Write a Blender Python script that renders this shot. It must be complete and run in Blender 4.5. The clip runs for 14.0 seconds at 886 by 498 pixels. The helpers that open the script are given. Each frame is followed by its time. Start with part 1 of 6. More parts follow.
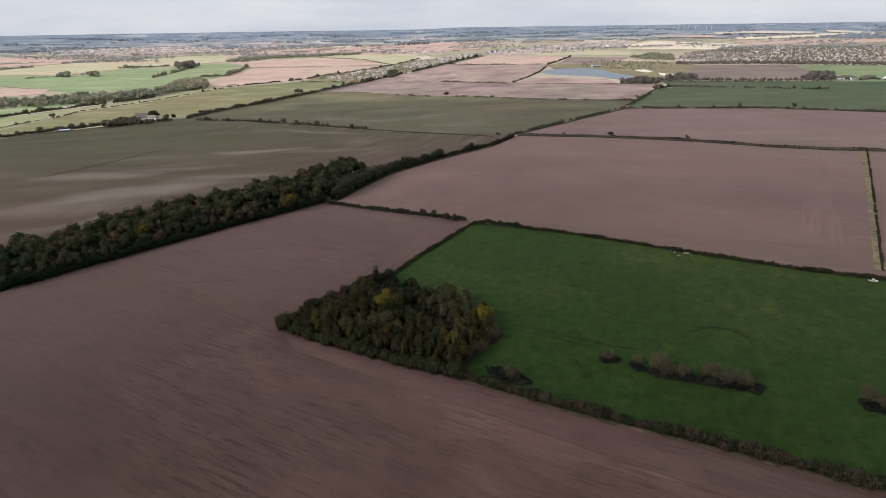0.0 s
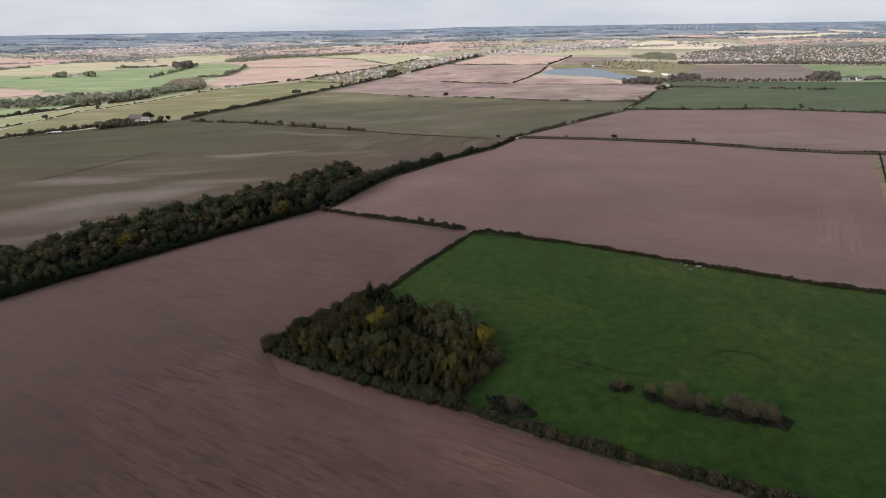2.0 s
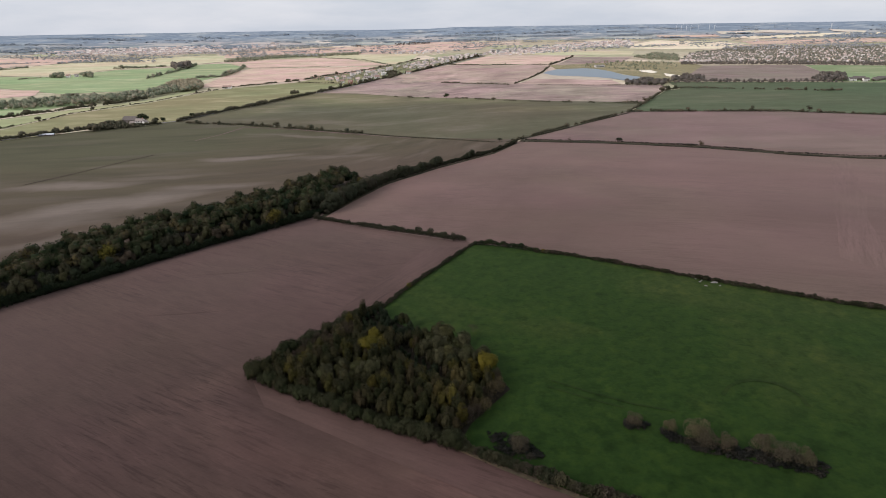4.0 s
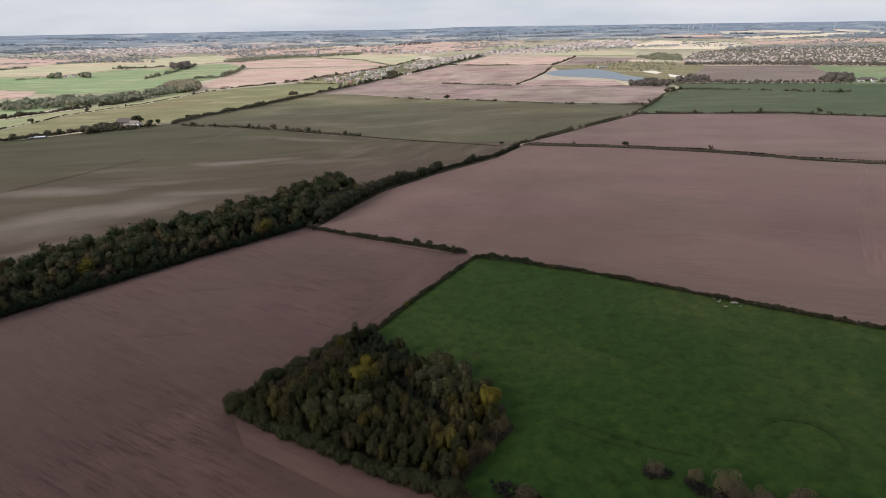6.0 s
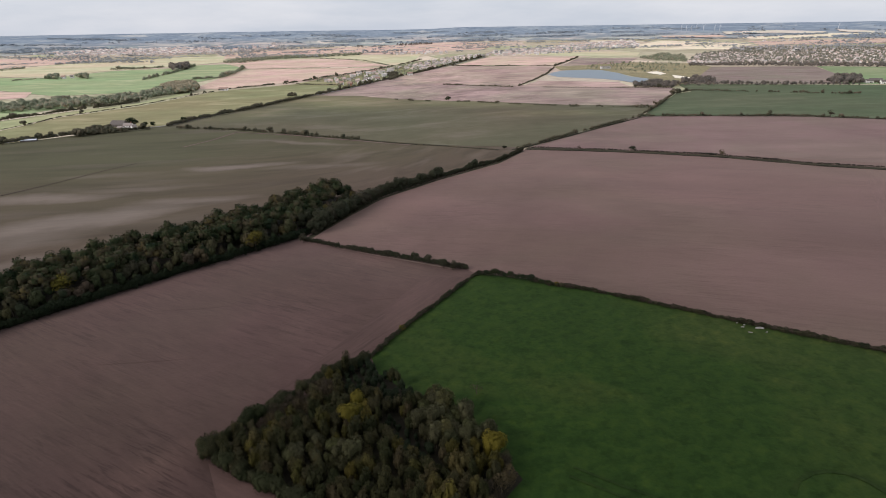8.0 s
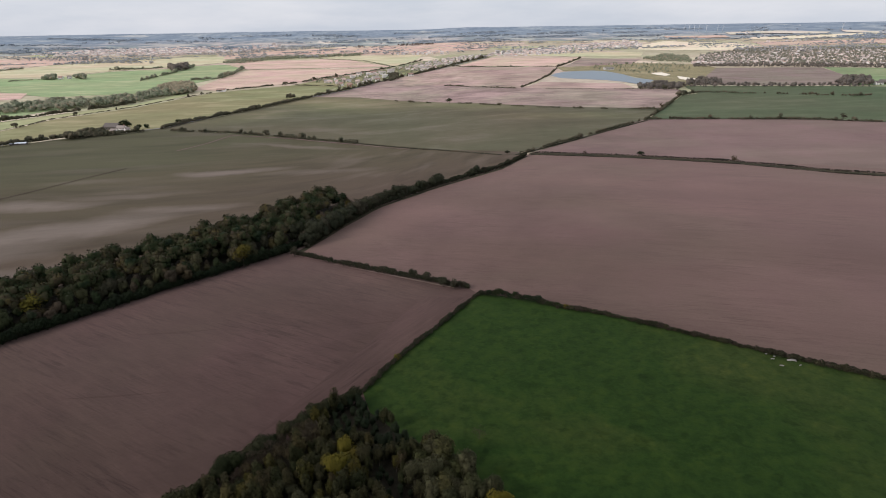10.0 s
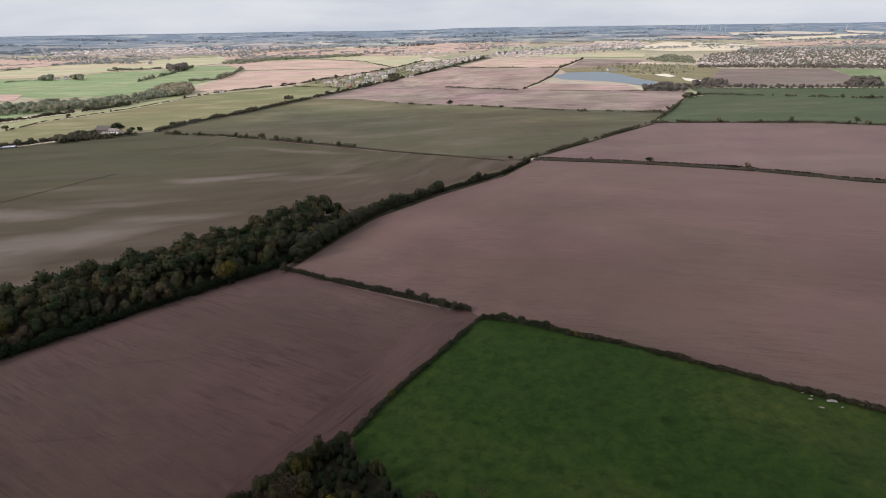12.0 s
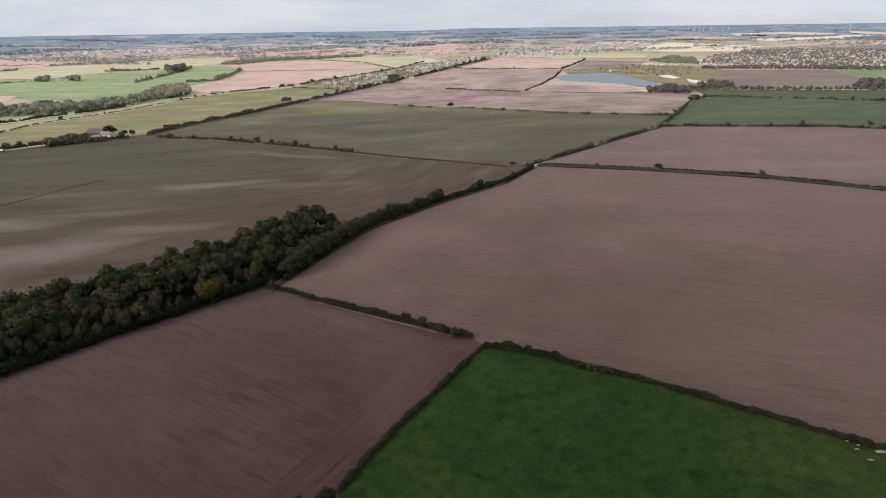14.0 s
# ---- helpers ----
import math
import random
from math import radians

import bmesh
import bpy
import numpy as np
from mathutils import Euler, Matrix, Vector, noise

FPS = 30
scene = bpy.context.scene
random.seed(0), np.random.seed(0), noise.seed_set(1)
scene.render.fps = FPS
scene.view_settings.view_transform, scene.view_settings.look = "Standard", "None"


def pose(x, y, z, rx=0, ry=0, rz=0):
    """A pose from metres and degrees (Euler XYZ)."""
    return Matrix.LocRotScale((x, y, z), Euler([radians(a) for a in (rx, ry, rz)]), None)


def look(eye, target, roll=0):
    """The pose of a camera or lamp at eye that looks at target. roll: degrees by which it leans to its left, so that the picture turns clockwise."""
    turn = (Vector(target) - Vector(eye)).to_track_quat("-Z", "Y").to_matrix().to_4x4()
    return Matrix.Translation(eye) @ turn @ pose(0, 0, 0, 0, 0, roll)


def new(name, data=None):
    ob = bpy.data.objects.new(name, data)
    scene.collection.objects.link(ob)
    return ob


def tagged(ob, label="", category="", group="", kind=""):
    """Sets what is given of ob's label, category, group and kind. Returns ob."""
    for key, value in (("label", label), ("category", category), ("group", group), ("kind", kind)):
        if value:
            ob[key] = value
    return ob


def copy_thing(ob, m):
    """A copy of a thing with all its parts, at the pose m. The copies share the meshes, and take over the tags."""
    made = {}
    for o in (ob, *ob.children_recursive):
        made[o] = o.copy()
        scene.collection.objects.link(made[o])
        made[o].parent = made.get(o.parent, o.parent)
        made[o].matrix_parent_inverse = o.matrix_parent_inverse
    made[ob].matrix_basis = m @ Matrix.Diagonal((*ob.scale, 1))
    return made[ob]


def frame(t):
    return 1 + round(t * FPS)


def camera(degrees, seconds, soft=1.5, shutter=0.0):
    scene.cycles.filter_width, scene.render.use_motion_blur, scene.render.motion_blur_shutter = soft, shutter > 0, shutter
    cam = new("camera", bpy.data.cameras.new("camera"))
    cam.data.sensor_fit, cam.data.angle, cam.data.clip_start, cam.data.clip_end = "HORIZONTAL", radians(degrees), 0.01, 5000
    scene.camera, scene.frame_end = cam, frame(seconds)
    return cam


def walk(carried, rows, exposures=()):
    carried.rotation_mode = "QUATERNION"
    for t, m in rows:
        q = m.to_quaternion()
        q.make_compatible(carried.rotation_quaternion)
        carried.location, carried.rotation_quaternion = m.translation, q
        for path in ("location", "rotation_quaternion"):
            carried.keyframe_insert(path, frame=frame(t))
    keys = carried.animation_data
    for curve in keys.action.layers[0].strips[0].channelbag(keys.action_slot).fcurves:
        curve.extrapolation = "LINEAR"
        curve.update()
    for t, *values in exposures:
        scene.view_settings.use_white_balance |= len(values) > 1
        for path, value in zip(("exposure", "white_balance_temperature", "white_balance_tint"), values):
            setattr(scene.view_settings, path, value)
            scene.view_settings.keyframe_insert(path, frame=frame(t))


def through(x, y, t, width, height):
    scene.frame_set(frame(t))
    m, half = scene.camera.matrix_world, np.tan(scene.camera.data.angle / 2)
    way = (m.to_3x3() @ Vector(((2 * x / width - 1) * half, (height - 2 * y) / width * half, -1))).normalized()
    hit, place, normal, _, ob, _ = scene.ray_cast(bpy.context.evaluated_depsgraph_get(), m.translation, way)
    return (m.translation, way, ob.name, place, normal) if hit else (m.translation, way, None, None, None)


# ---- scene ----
cam = camera(74.0, 14.0, 0.82)
EXPO = 0.66
# seconds, x, y, z, yaw, pitch, roll: a level flight at a hundred metres
ROWS = [
    (0.0, 0.0, 0.0, 100.0, 0.0, -20.692, -1.038),
    (1.0, 0.53, 7.59, 100.06, 0.0, -20.707, -1.053),
    (2.0, 1.03, 15.36, 100.12, 0.018, -20.719, -1.065),
    (3.0, 1.5, 23.35, 100.18, 0.05, -20.727, -1.075),
    (4.0, 1.96, 31.61, 100.24, 0.094, -20.732, -1.082),
    (5.0, 2.38, 40.17, 100.3, 0.148, -20.733, -1.086),
    (6.0, 2.79, 49.03, 100.36, 0.209, -20.731, -1.088),
    (7.0, 3.17, 58.19, 100.42, 0.274, -20.726, -1.087),
    (8.0, 3.52, 67.63, 100.48, 0.341, -20.718, -1.084),
    (9.0, 3.85, 77.31, 100.54, 0.407, -20.707, -1.078),
    (10.0, 4.16, 87.18, 100.6, 0.47, -20.693, -1.07),
    (11.0, 4.44, 97.16, 100.66, 0.527, -20.677, -1.058),
    (12.0, 4.7, 107.17, 100.72, 0.576, -20.658, -1.045),
    (13.0, 4.94, 117.11, 100.78, 0.614, -20.637, -1.029),
    (14.0, 5.15, 126.86, 100.84, 0.639, -20.614, -1.01),
]


def flown(x, y, z, yaw, pitch, roll):
    return Matrix.Translation((x, y, z)) @ pose(0, 0, 0, 0, 0, yaw) @ pose(0, 0, 0, 90 + pitch) @ pose(0, 0, 0, 0, 0, roll)


walk(cam, [(t, flown(*row)) for t, *row in ROWS], [(0.0, EXPO, 6420, 16.0), (14.0, EXPO, 6420, 16.0)])

# ---- daylight: broken grey cloud, brighter overhead than at the skyline, and a veiled sun on the left ----
SUN_EL, SUN_AZ = 30.0, 245.0
world = bpy.data.worlds.new("sky")
scene.world = world
world.use_nodes = True
wt = world.node_tree
wt.nodes.clear()


def wnode(kind, **inputs):
    n = wt.nodes.new(kind)
    for key, value in inputs.items():
        n.inputs[key.replace("_", " ")].default_value = value
    return n


sky = wnode("ShaderNodeTexSky")
sky.sky_type, sky.sun_disc = "NISHITA", False
sky.sun_elevation, sky.sun_rotation = radians(SUN_EL), radians(SUN_AZ)
sky.air_density, sky.dust_density = 1.0, 1.5
coord = wnode("ShaderNodeTexCoord")
squash = wnode("ShaderNodeMapping", Scale=(1.0, 1.0, 5.0))
puffs = wnode("ShaderNodeTexNoise", Scale=3.2, Detail=6.0, Roughness=0.55)
ramp = wnode("ShaderNodeValToRGB")
ramp.color_ramp.elements[0].position, ramp.color_ramp.elements[1].position = 0.42, 0.66
ramp.color_ramp.elements[0].color, ramp.color_ramp.elements[1].color = (6.1, 6.74, 7.36, 1), (7.65, 8.04, 8.34, 1)
mix = wnode("ShaderNodeMix")
mix.data_type = "RGBA"
mix.inputs[0].default_value = 0.86
back = wnode("ShaderNodeBackground", Strength=0.0655)
out = wnode("ShaderNodeOutputWorld")
wt.links.new(coord.outputs["Generated"], squash.inputs["Vector"])
wt.links.new(squash.outputs["Vector"], puffs.inputs["Vector"])
wt.links.new(puffs.outputs["Fac"], ramp.inputs["Fac"])
wt.links.new(sky.outputs["Color"], mix.inputs[6])
high = wnode("ShaderNodeSeparateXYZ")
wt.links.new(coord.outputs["Generated"], high.inputs["Vector"])
shade = wnode("ShaderNodeValToRGB")
shade.color_ramp.elements[0].position, shade.color_ramp.elements[1].position = 0.12, 0.75
shade.color_ramp.elements[0].color, shade.color_ramp.elements[1].color = (1, 1, 1, 1), (1.46, 1.42, 1.40, 1)
base = wnode("ShaderNodeMix")
base.data_type, base.blend_type = "RGBA", "MULTIPLY"
base.inputs[0].default_value = 1.0
wt.links.new(high.outputs["Z"], shade.inputs["Fac"])
wt.links.new(ramp.outputs["Color"], base.inputs[6])
wt.links.new(shade.outputs["Color"], base.inputs[7])
wt.links.new(base.outputs[2], mix.inputs[7])
wt.links.new(mix.outputs[2], back.inputs["Color"])
wt.links.new(back.outputs["Background"], out.inputs["Surface"])
sun = new("sun", bpy.data.lights.new("sun", "SUN"))
sun.data.energy, sun.data.angle, sun.data.color = 1.45, radians(20), (1.0, 0.93, 0.88)
az = radians(SUN_AZ)
sun.matrix_world = look((0, 0, 900), (-math.sin(az) * 900, -math.cos(az) * 900, 900 - 900 * math.tan(radians(SUN_EL))))


# ---- materials ----
class Mat:
    """A node material with a Principled surface, built a node at a time."""

    def __init__(self, name, rough=0.9):
        self.m = bpy.data.materials.new(name)
        self.m.use_nodes = True
        self.t = self.m.node_tree
        self.b = self.t.nodes["Principled BSDF"]
        self.b.inputs["Roughness"].default_value = rough
        self.b.inputs["Specular IOR Level"].default_value = 0.06

    def node(self, kind, **inputs):
        n = self.t.nodes.new("ShaderNode" + kind)
        for key, value in inputs.items():
            n.inputs[key.replace("_", " ")].default_value = value
        return n

    def link(self, a, b):
        self.t.links.new(a, b)

    def place(self, scale=(1, 1, 1), turn=0.0):
        c, r, m = self.node("TexCoord"), self.node("Mapping", Rotation=(0, 0, radians(-turn))), self.node("Mapping", Scale=scale)
        self.link(c.outputs["Object"], r.inputs["Vector"])
        self.link(r.outputs["Vector"], m.inputs["Vector"])
        return m.outputs["Vector"]

    def noise(self, vector, scale, detail=4.0, rough=0.55, warp=0.0):
        n = self.node("TexNoise", Scale=scale, Detail=detail, Roughness=rough, Distortion=warp)
        if vector:
            self.link(vector, n.inputs["Vector"])
        return n.outputs["Fac"]

    def ramp(self, fac, stops):
        r = self.node("ValToRGB")
        while len(r.color_ramp.elements) < len(stops):
            r.color_ramp.elements.new(0.5)
        for e, (at, colour) in zip(r.color_ramp.elements, stops):
            e.position, e.color = at, (*colour, 1)
        self.link(fac, r.inputs["Fac"])
        return r.outputs["Color"]

    def mix(self, a, b, fac, how="MIX"):
        n = self.node("Mix")
        n.data_type, n.blend_type = "RGBA", how
        for value, slot in ((fac, 0), (a, 6), (b, 7)):
            if hasattr(value, "is_linked"):
                self.link(value, n.inputs[slot])
            else:
                n.inputs[slot].default_value = value if slot == 0 else (*value, 1)
        return n.outputs[2]

    def spots(self, v, ovals, warp=(70, 45)):
        """A mask of soft uneven ovals: x, y, length, width, turn and strength each."""
        bend = self.node("TexNoise", Scale=0.016, Detail=4.0, Roughness=0.6)
        self.link(v, bend.inputs["Vector"])
        push, moved = self.node("VectorMath"), self.node("VectorMath")
        push.operation = "MULTIPLY_ADD"
        push.inputs[1].default_value, push.inputs[2].default_value = (*warp, 0), (-warp[0] / 2, -warp[1] / 2, 0)
        self.link(bend.outputs["Color"], push.inputs[0])
        self.link(v, moved.inputs[0])
        self.link(push.outputs[0], moved.inputs[1])
        mask = (0, 0, 0)
        for x, y, long, wide, turn, k in ovals:
            spot, size = self.node("Mapping", Location=(x, y, 0), Rotation=(0, 0, radians(turn)), Scale=(long, wide, 1e6)), self.node("VectorMath")
            spot.vector_type, size.operation = "TEXTURE", "LENGTH"
            self.link(moved.outputs[0], spot.inputs["Vector"])
            self.link(spot.outputs[0], size.inputs[0])
            mask = self.mix(mask, self.ramp(size.outputs["Value"], ((0.25, (k, k, k)), (0.62, (0.55 * k,) * 3), (1.0, (0, 0, 0)))), 1.0, "LIGHTEN")
        return mask

    def bump(self, height, strength, distance):
        n = self.node("Bump", Strength=strength, Distance=distance)
        self.link(height, n.inputs["Height"])
        self.link(n.outputs["Normal"], self.b.inputs["Normal"])

    def done(self, colour):
        if hasattr(colour, "is_linked"):
            self.link(colour, self.b.inputs["Base Color"])
        else:
            self.b.inputs["Base Color"].default_value = (*colour, 1)
        return self.m


def tone(c, k):
    return tuple(min(1.0, v * k) for v in c)


def soil(name, c, turn, streak=0.5, patch=0.35, drill=0.8, cloddy=0.45, slant_sheen=0.0, wide=1.0, painted_light=None, worn=(), damp=()):
    """Worked earth: drill and plough lines along one way, damp and pale patches, clods; the sheen only brightens soil
    seen aslant.
    """
    m = Mat(name, 0.95)
    # Sheen imitates the view's fall in brightness towards its lower edge
    m.b.inputs["Sheen Weight"].default_value, m.b.inputs["Sheen Roughness"].default_value = slant_sheen, 0.45
    m.b.inputs["Sheen Tint"].default_value = (1.0, 0.72, 0.64, 1)
    v = m.place()
    big = m.noise(v, 0.011, 5, 0.6, 0.4)
    col = m.ramp(big, ((0.3, tone(c, 1 - patch)), (0.5, c), (0.72, tone(c, 1 + patch))))
    drift = m.ramp(m.noise(v, 0.0075, 4, 0.6, 0.5), ((0.36, (0.93, 1.03, 0.92)), (0.62, (1.03, 0.985, 1.01))))
    col = m.mix(col, drift, 1.0, "MULTIPLY")
    if painted_light:
        # light painted into the soil: the near end of the field made brighter
        sep, fall = m.node("SeparateXYZ"), m.node("MapRange", From_Min=painted_light[0], From_Max=painted_light[1])
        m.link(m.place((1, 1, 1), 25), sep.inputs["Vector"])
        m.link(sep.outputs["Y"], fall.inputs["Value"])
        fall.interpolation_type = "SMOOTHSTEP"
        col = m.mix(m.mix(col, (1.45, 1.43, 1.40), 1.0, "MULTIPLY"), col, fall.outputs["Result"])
    for ovals, wash in ((worn, (1.5, 1.46, 1.42)), (damp, (0.74, 0.76, 0.66))):
        if ovals:
            col = m.mix(col, m.mix(col, wash, 1.0, "MULTIPLY"), m.spots(v, ovals, (26, 20)))
    # broad passes of the harrow
    bands = m.noise(m.place((0.004, 0.055 / wide, 1), turn), 1.0, 4, 0.55, 0.25)
    col = m.mix(col, m.ramp(bands, ((0.34, (0.86, 0.85, 0.84)), (0.5, (1, 1, 1)), (0.68, (1.13, 1.13, 1.13)))), min(1.0, drill + 0.25), "MULTIPLY")
    lines = m.noise(m.place((0.012, 0.30 / wide, 1), turn), 1.0, 4, 0.6, 0.3)
    fade = m.ramp(m.noise(v, 0.02, 3), ((0.40, (0.15, 0.15, 0.15)), (0.60, (1, 1, 1))))
    lit = m.ramp(lines, ((0.32, tone((1, 1, 1), 1 - 0.6 * streak)), (0.5, (1, 1, 1)), (0.7, (1 + 0.25 * streak,) * 3)))
    col = m.mix(col, m.mix((1, 1, 1), lit, fade), 1.0, "MULTIPLY")
    rows = m.noise(m.place((0.03, 1.1 / wide, 1), turn), 1.0, 3, 0.6, 0.2)
    col = m.mix(col, m.ramp(rows, ((0.3, (0.80, 0.79, 0.79)), (0.7, (1.0, 1.0, 1.0)))), drill, "MULTIPLY")
    # single wet furrows and their dry crests
    wet = m.noise(m.place((0.060, 0.85 / wide, 1), turn + 3), 1.0, 6, 0.7, 0.5)
    col = m.mix(col, m.ramp(wet, ((0.515, (1, 1, 1)), (0.60, tone((1, 1, 1), 1 - streak * 1.15)))), fade, "MULTIPLY")
    crest = m.noise(m.place((0.065, 0.80 / wide, 1), turn - 4), 1.0, 6, 0.7, 0.5)
    k = 1 + 0.5 * streak
    col = m.mix(col, m.ramp(crest, ((0.54, (1, 1, 1)), (0.62, (k, k, k)))), fade, "MULTIPLY")
    mottle = m.noise(m.place((0.6, 1.3, 1), turn), 0.14, 5, 0.65, 0.6)
    col = m.mix(col, m.ramp(mottle, ((0.3, (0.76, 0.75, 0.74)), (0.5, (0.97, 0.97, 0.97)), (0.72, (1.16, 1.15, 1.14)))), cloddy, "MULTIPLY")
    clods = m.noise(v, 0.9, 4, 0.6)
    col = m.mix(col, m.ramp(clods, ((0.3, (0.82, 0.8, 0.8)), (0.7, (1.0, 1.0, 1.0)))), 0.4, "MULTIPLY")
    m.bump(clods, 0.18, 0.25)
    return m.done(col)


# x, y, length, width, turn and strength of the sun patches painted on the young crop
SUN_PATCHES = [(-180, 570, 62, 16, 8, 1.0), (-285, 468, 66, 17, 10, 0.9), (-222, 404, 100, 30, 38, 1.0), (-168, 452, 50, 17, 6, 0.7), (-250, 372, 70, 24, 20, 0.7), (-226, 497, 55, 15, 8, 0.5), (-98, 556, 60, 13, 4, 0.45), (-150, 690, 90, 10, -22, 0.6), (-275, 545, 50, 14, 10, 0.35), (-210, 335, 70, 16, 42, 0.5)]


def sprouting(name):
    """One big field of drilled crop: green where it has taken, olive and brown towards the wood, with sun patches
    painted in as pale bars.
    """
    m = Mat(name, 0.95)
    m.b.inputs["Sheen Weight"].default_value, m.b.inputs["Sheen Roughness"].default_value = 0.05, 0.5
    m.b.inputs["Sheen Tint"].default_value = (1.0, 0.82, 0.6, 1)
    v = m.place()
    wander = m.noise(v, 0.006, 3, 0.5)
    sep = m.node("SeparateXYZ")
    m.link(v, sep.inputs["Vector"])

    def sum_of(a, ka, b, kb, add):
        n, k = m.node("Math"), m.node("Math")
        n.operation = k.operation = "MULTIPLY_ADD"
        n.inputs[1].default_value, n.inputs[2].default_value, k.inputs[1].default_value = ka, add, kb
        m.link(a, n.inputs[0])
        m.link(b, k.inputs[0])
        m.link(n.outputs[0], k.inputs[2])
        return k.outputs[0]

    # greener away from the wood, across the drill
    across = sum_of(sep.outputs["X"], -0.00143, sep.outputs["Y"], 0.00209, -0.944)
    taken = sum_of(across, 1.0, wander, 0.75, -0.375)
    col = m.ramp(taken, ((0.05, (0.068, 0.048, 0.037)), (0.30, (0.066, 0.052, 0.035)), (0.60, (0.065, 0.057, 0.034)), (0.85, (0.062, 0.063, 0.035))))
    # sun patches painted into the crop colour as pale bars
    painted_light = m.spots(v, SUN_PATCHES)
    bars = m.noise(m.place((0.0075, 0.021, 1), 14), 1.0, 3, 0.5, 0.2)
    painted_light = m.mix(painted_light, m.ramp(bars, ((0.52, (0, 0, 0)), (0.72, (0.35, 0.35, 0.35)))), 1.0, "LIGHTEN")
    col = m.mix(col, (0.148, 0.120, 0.101), painted_light)
    damp = m.noise(m.place((0.008, 0.03, 1), 10), 1.0, 4, 0.55, 0.3)
    col = m.mix(col, m.ramp(damp, ((0.34, (0.78, 0.79, 0.78)), (0.52, (1, 1, 1)), (0.7, (1.08, 1.08, 1.06)))), 1.0, "MULTIPLY")
    rows = m.noise(m.place((0.012, 0.5, 1), 12), 1.0, 3, 0.6)
    col = m.mix(col, m.ramp(rows, ((0.3, (0.88, 0.88, 0.86)), (0.7, (1.0, 1.0, 1.0)))), 0.6, "MULTIPLY")
    m.bump(m.noise(v, 1.2, 4), 0.3, 0.2)
    return m.done(col)


def crop(name, c, pale, amount=0.5, turn=0.0, stretch=3.0, sunlit_ovals=()):
    """Thin young crop over earth: green where it has taken, pale where the soil shows through."""
    m = Mat(name, 0.95)
    v = m.place((1, stretch, 1), turn)
    big = m.noise(v, 0.0085, 5, 0.6, 0.5)
    col = m.ramp(big, ((0.30, tone(c, 0.85)), (0.52, c), (0.60 + 0.12 * (1 - amount), pale), (0.86, tone(pale, 1.25))))
    w = m.place()
    drift = m.ramp(m.noise(w, 0.0035, 3, 0.5), ((0.35, (0.95, 1.01, 0.95)), (0.65, (1.10, 0.98, 1.0))))
    col = m.mix(col, drift, 1.0, "MULTIPLY")
    # sunlight past a cloud shadow's edge, painted in as brighter ovals
    if sunlit_ovals:
        col = m.mix(col, m.mix(col, (1.62, 1.66, 1.45), 1.0, "MULTIPLY"), m.spots(w, sunlit_ovals, (60, 40)))
    mid = m.noise(w, 0.05, 5, 0.6)
    col = m.mix(col, m.ramp(mid, ((0.3, (0.82, 0.84, 0.8)), (0.7, (1.0, 1.0, 1.0)))), 0.8, "MULTIPLY")
    rows = m.noise(m.place((0.02, 0.7, 1), turn + 8), 1.0, 3, 0.6)
    col = m.mix(col, m.ramp(rows, ((0.3, (0.88, 0.88, 0.86)), (0.7, (1.0, 1.0, 1.0)))), 0.7, "MULTIPLY")
    m.bump(m.noise(w, 1.2, 4), 0.3, 0.2)
    return m.done(col)


def turf(name, c, rough_c, sheen=0.0):
    """Grazed grass: tufts, lusher and yellower patches."""
    m = Mat(name, 0.9)
    v = m.place()
    big = m.noise(v, 0.013, 4, 0.6, 0.5)
    col = m.ramp(big, ((0.3, tone(c, 0.88)), (0.5, c), (0.74, rough_c)))
    mid = m.noise(v, 0.16, 5, 0.7, 0.4)
    col = m.mix(col, m.ramp(mid, ((0.30, (0.74, 0.80, 0.72)), (0.5, (0.97, 0.98, 0.97)), (0.68, (1.36, 1.18, 1.10)))), 1.0, "MULTIPLY")
    tussock = m.noise(v, 0.30, 3, 0.6, 0.3)
    col = m.mix(col, m.ramp(tussock, ((0.36, (0.66, 0.72, 0.66)), (0.5, (1, 1, 1)), (0.66, (1.32, 1.18, 1.05)))), 0.8, "MULTIPLY")
    dung = m.noise(v, 0.21, 2, 0.5)
    col = m.mix(col, m.ramp(dung, ((0.60, (1, 1, 1)), (0.67, (0.66, 0.72, 0.62)))), 0.8, "MULTIPLY")
    tufts = m.noise(v, 0.9, 3, 0.6)
    col = m.mix(col, m.ramp(tufts, ((0.3, (0.7, 0.74, 0.66)), (0.7, (1.1, 1.08, 1.05)))), 0.5, "MULTIPLY")
    m.b.inputs["Sheen Weight"].default_value, m.b.inputs["Sheen Roughness"].default_value = sheen, 0.45
    m.b.inputs["Sheen Tint"].default_value = (0.72, 1.0, 0.38, 1)
    m.bump(tufts, 0.2, 0.25)
    return m.done(col)


def foliage(name, stops, spread=0.35, through=0.25):
    """Leaves: one hue a tree, lighter and darker a spray at a time."""
    m = Mat(name, 0.75)
    info = m.node("ObjectInfo")
    hue = m.ramp(info.outputs["Random"], stops)
    geo = m.node("NewGeometry")
    leaf = m.ramp(geo.outputs["Random Per Island"], ((0.0, tone((1, 1, 1), 1 - spread)), (1.0, (1, 1, 1))))
    col = m.mix(hue, leaf, 1.0, "MULTIPLY")
    m.link(col, m.b.inputs["Base Color"])
    trans = m.node("BsdfTranslucent")
    m.link(col, trans.inputs["Color"])
    both = m.node("MixShader", Fac=through)
    m.link(m.b.outputs["BSDF"], both.inputs[1])
    m.link(trans.outputs["BSDF"], both.inputs[2])
    m.link(both.outputs["Shader"], m.t.nodes["Material Output"].inputs["Surface"])
    return m.m


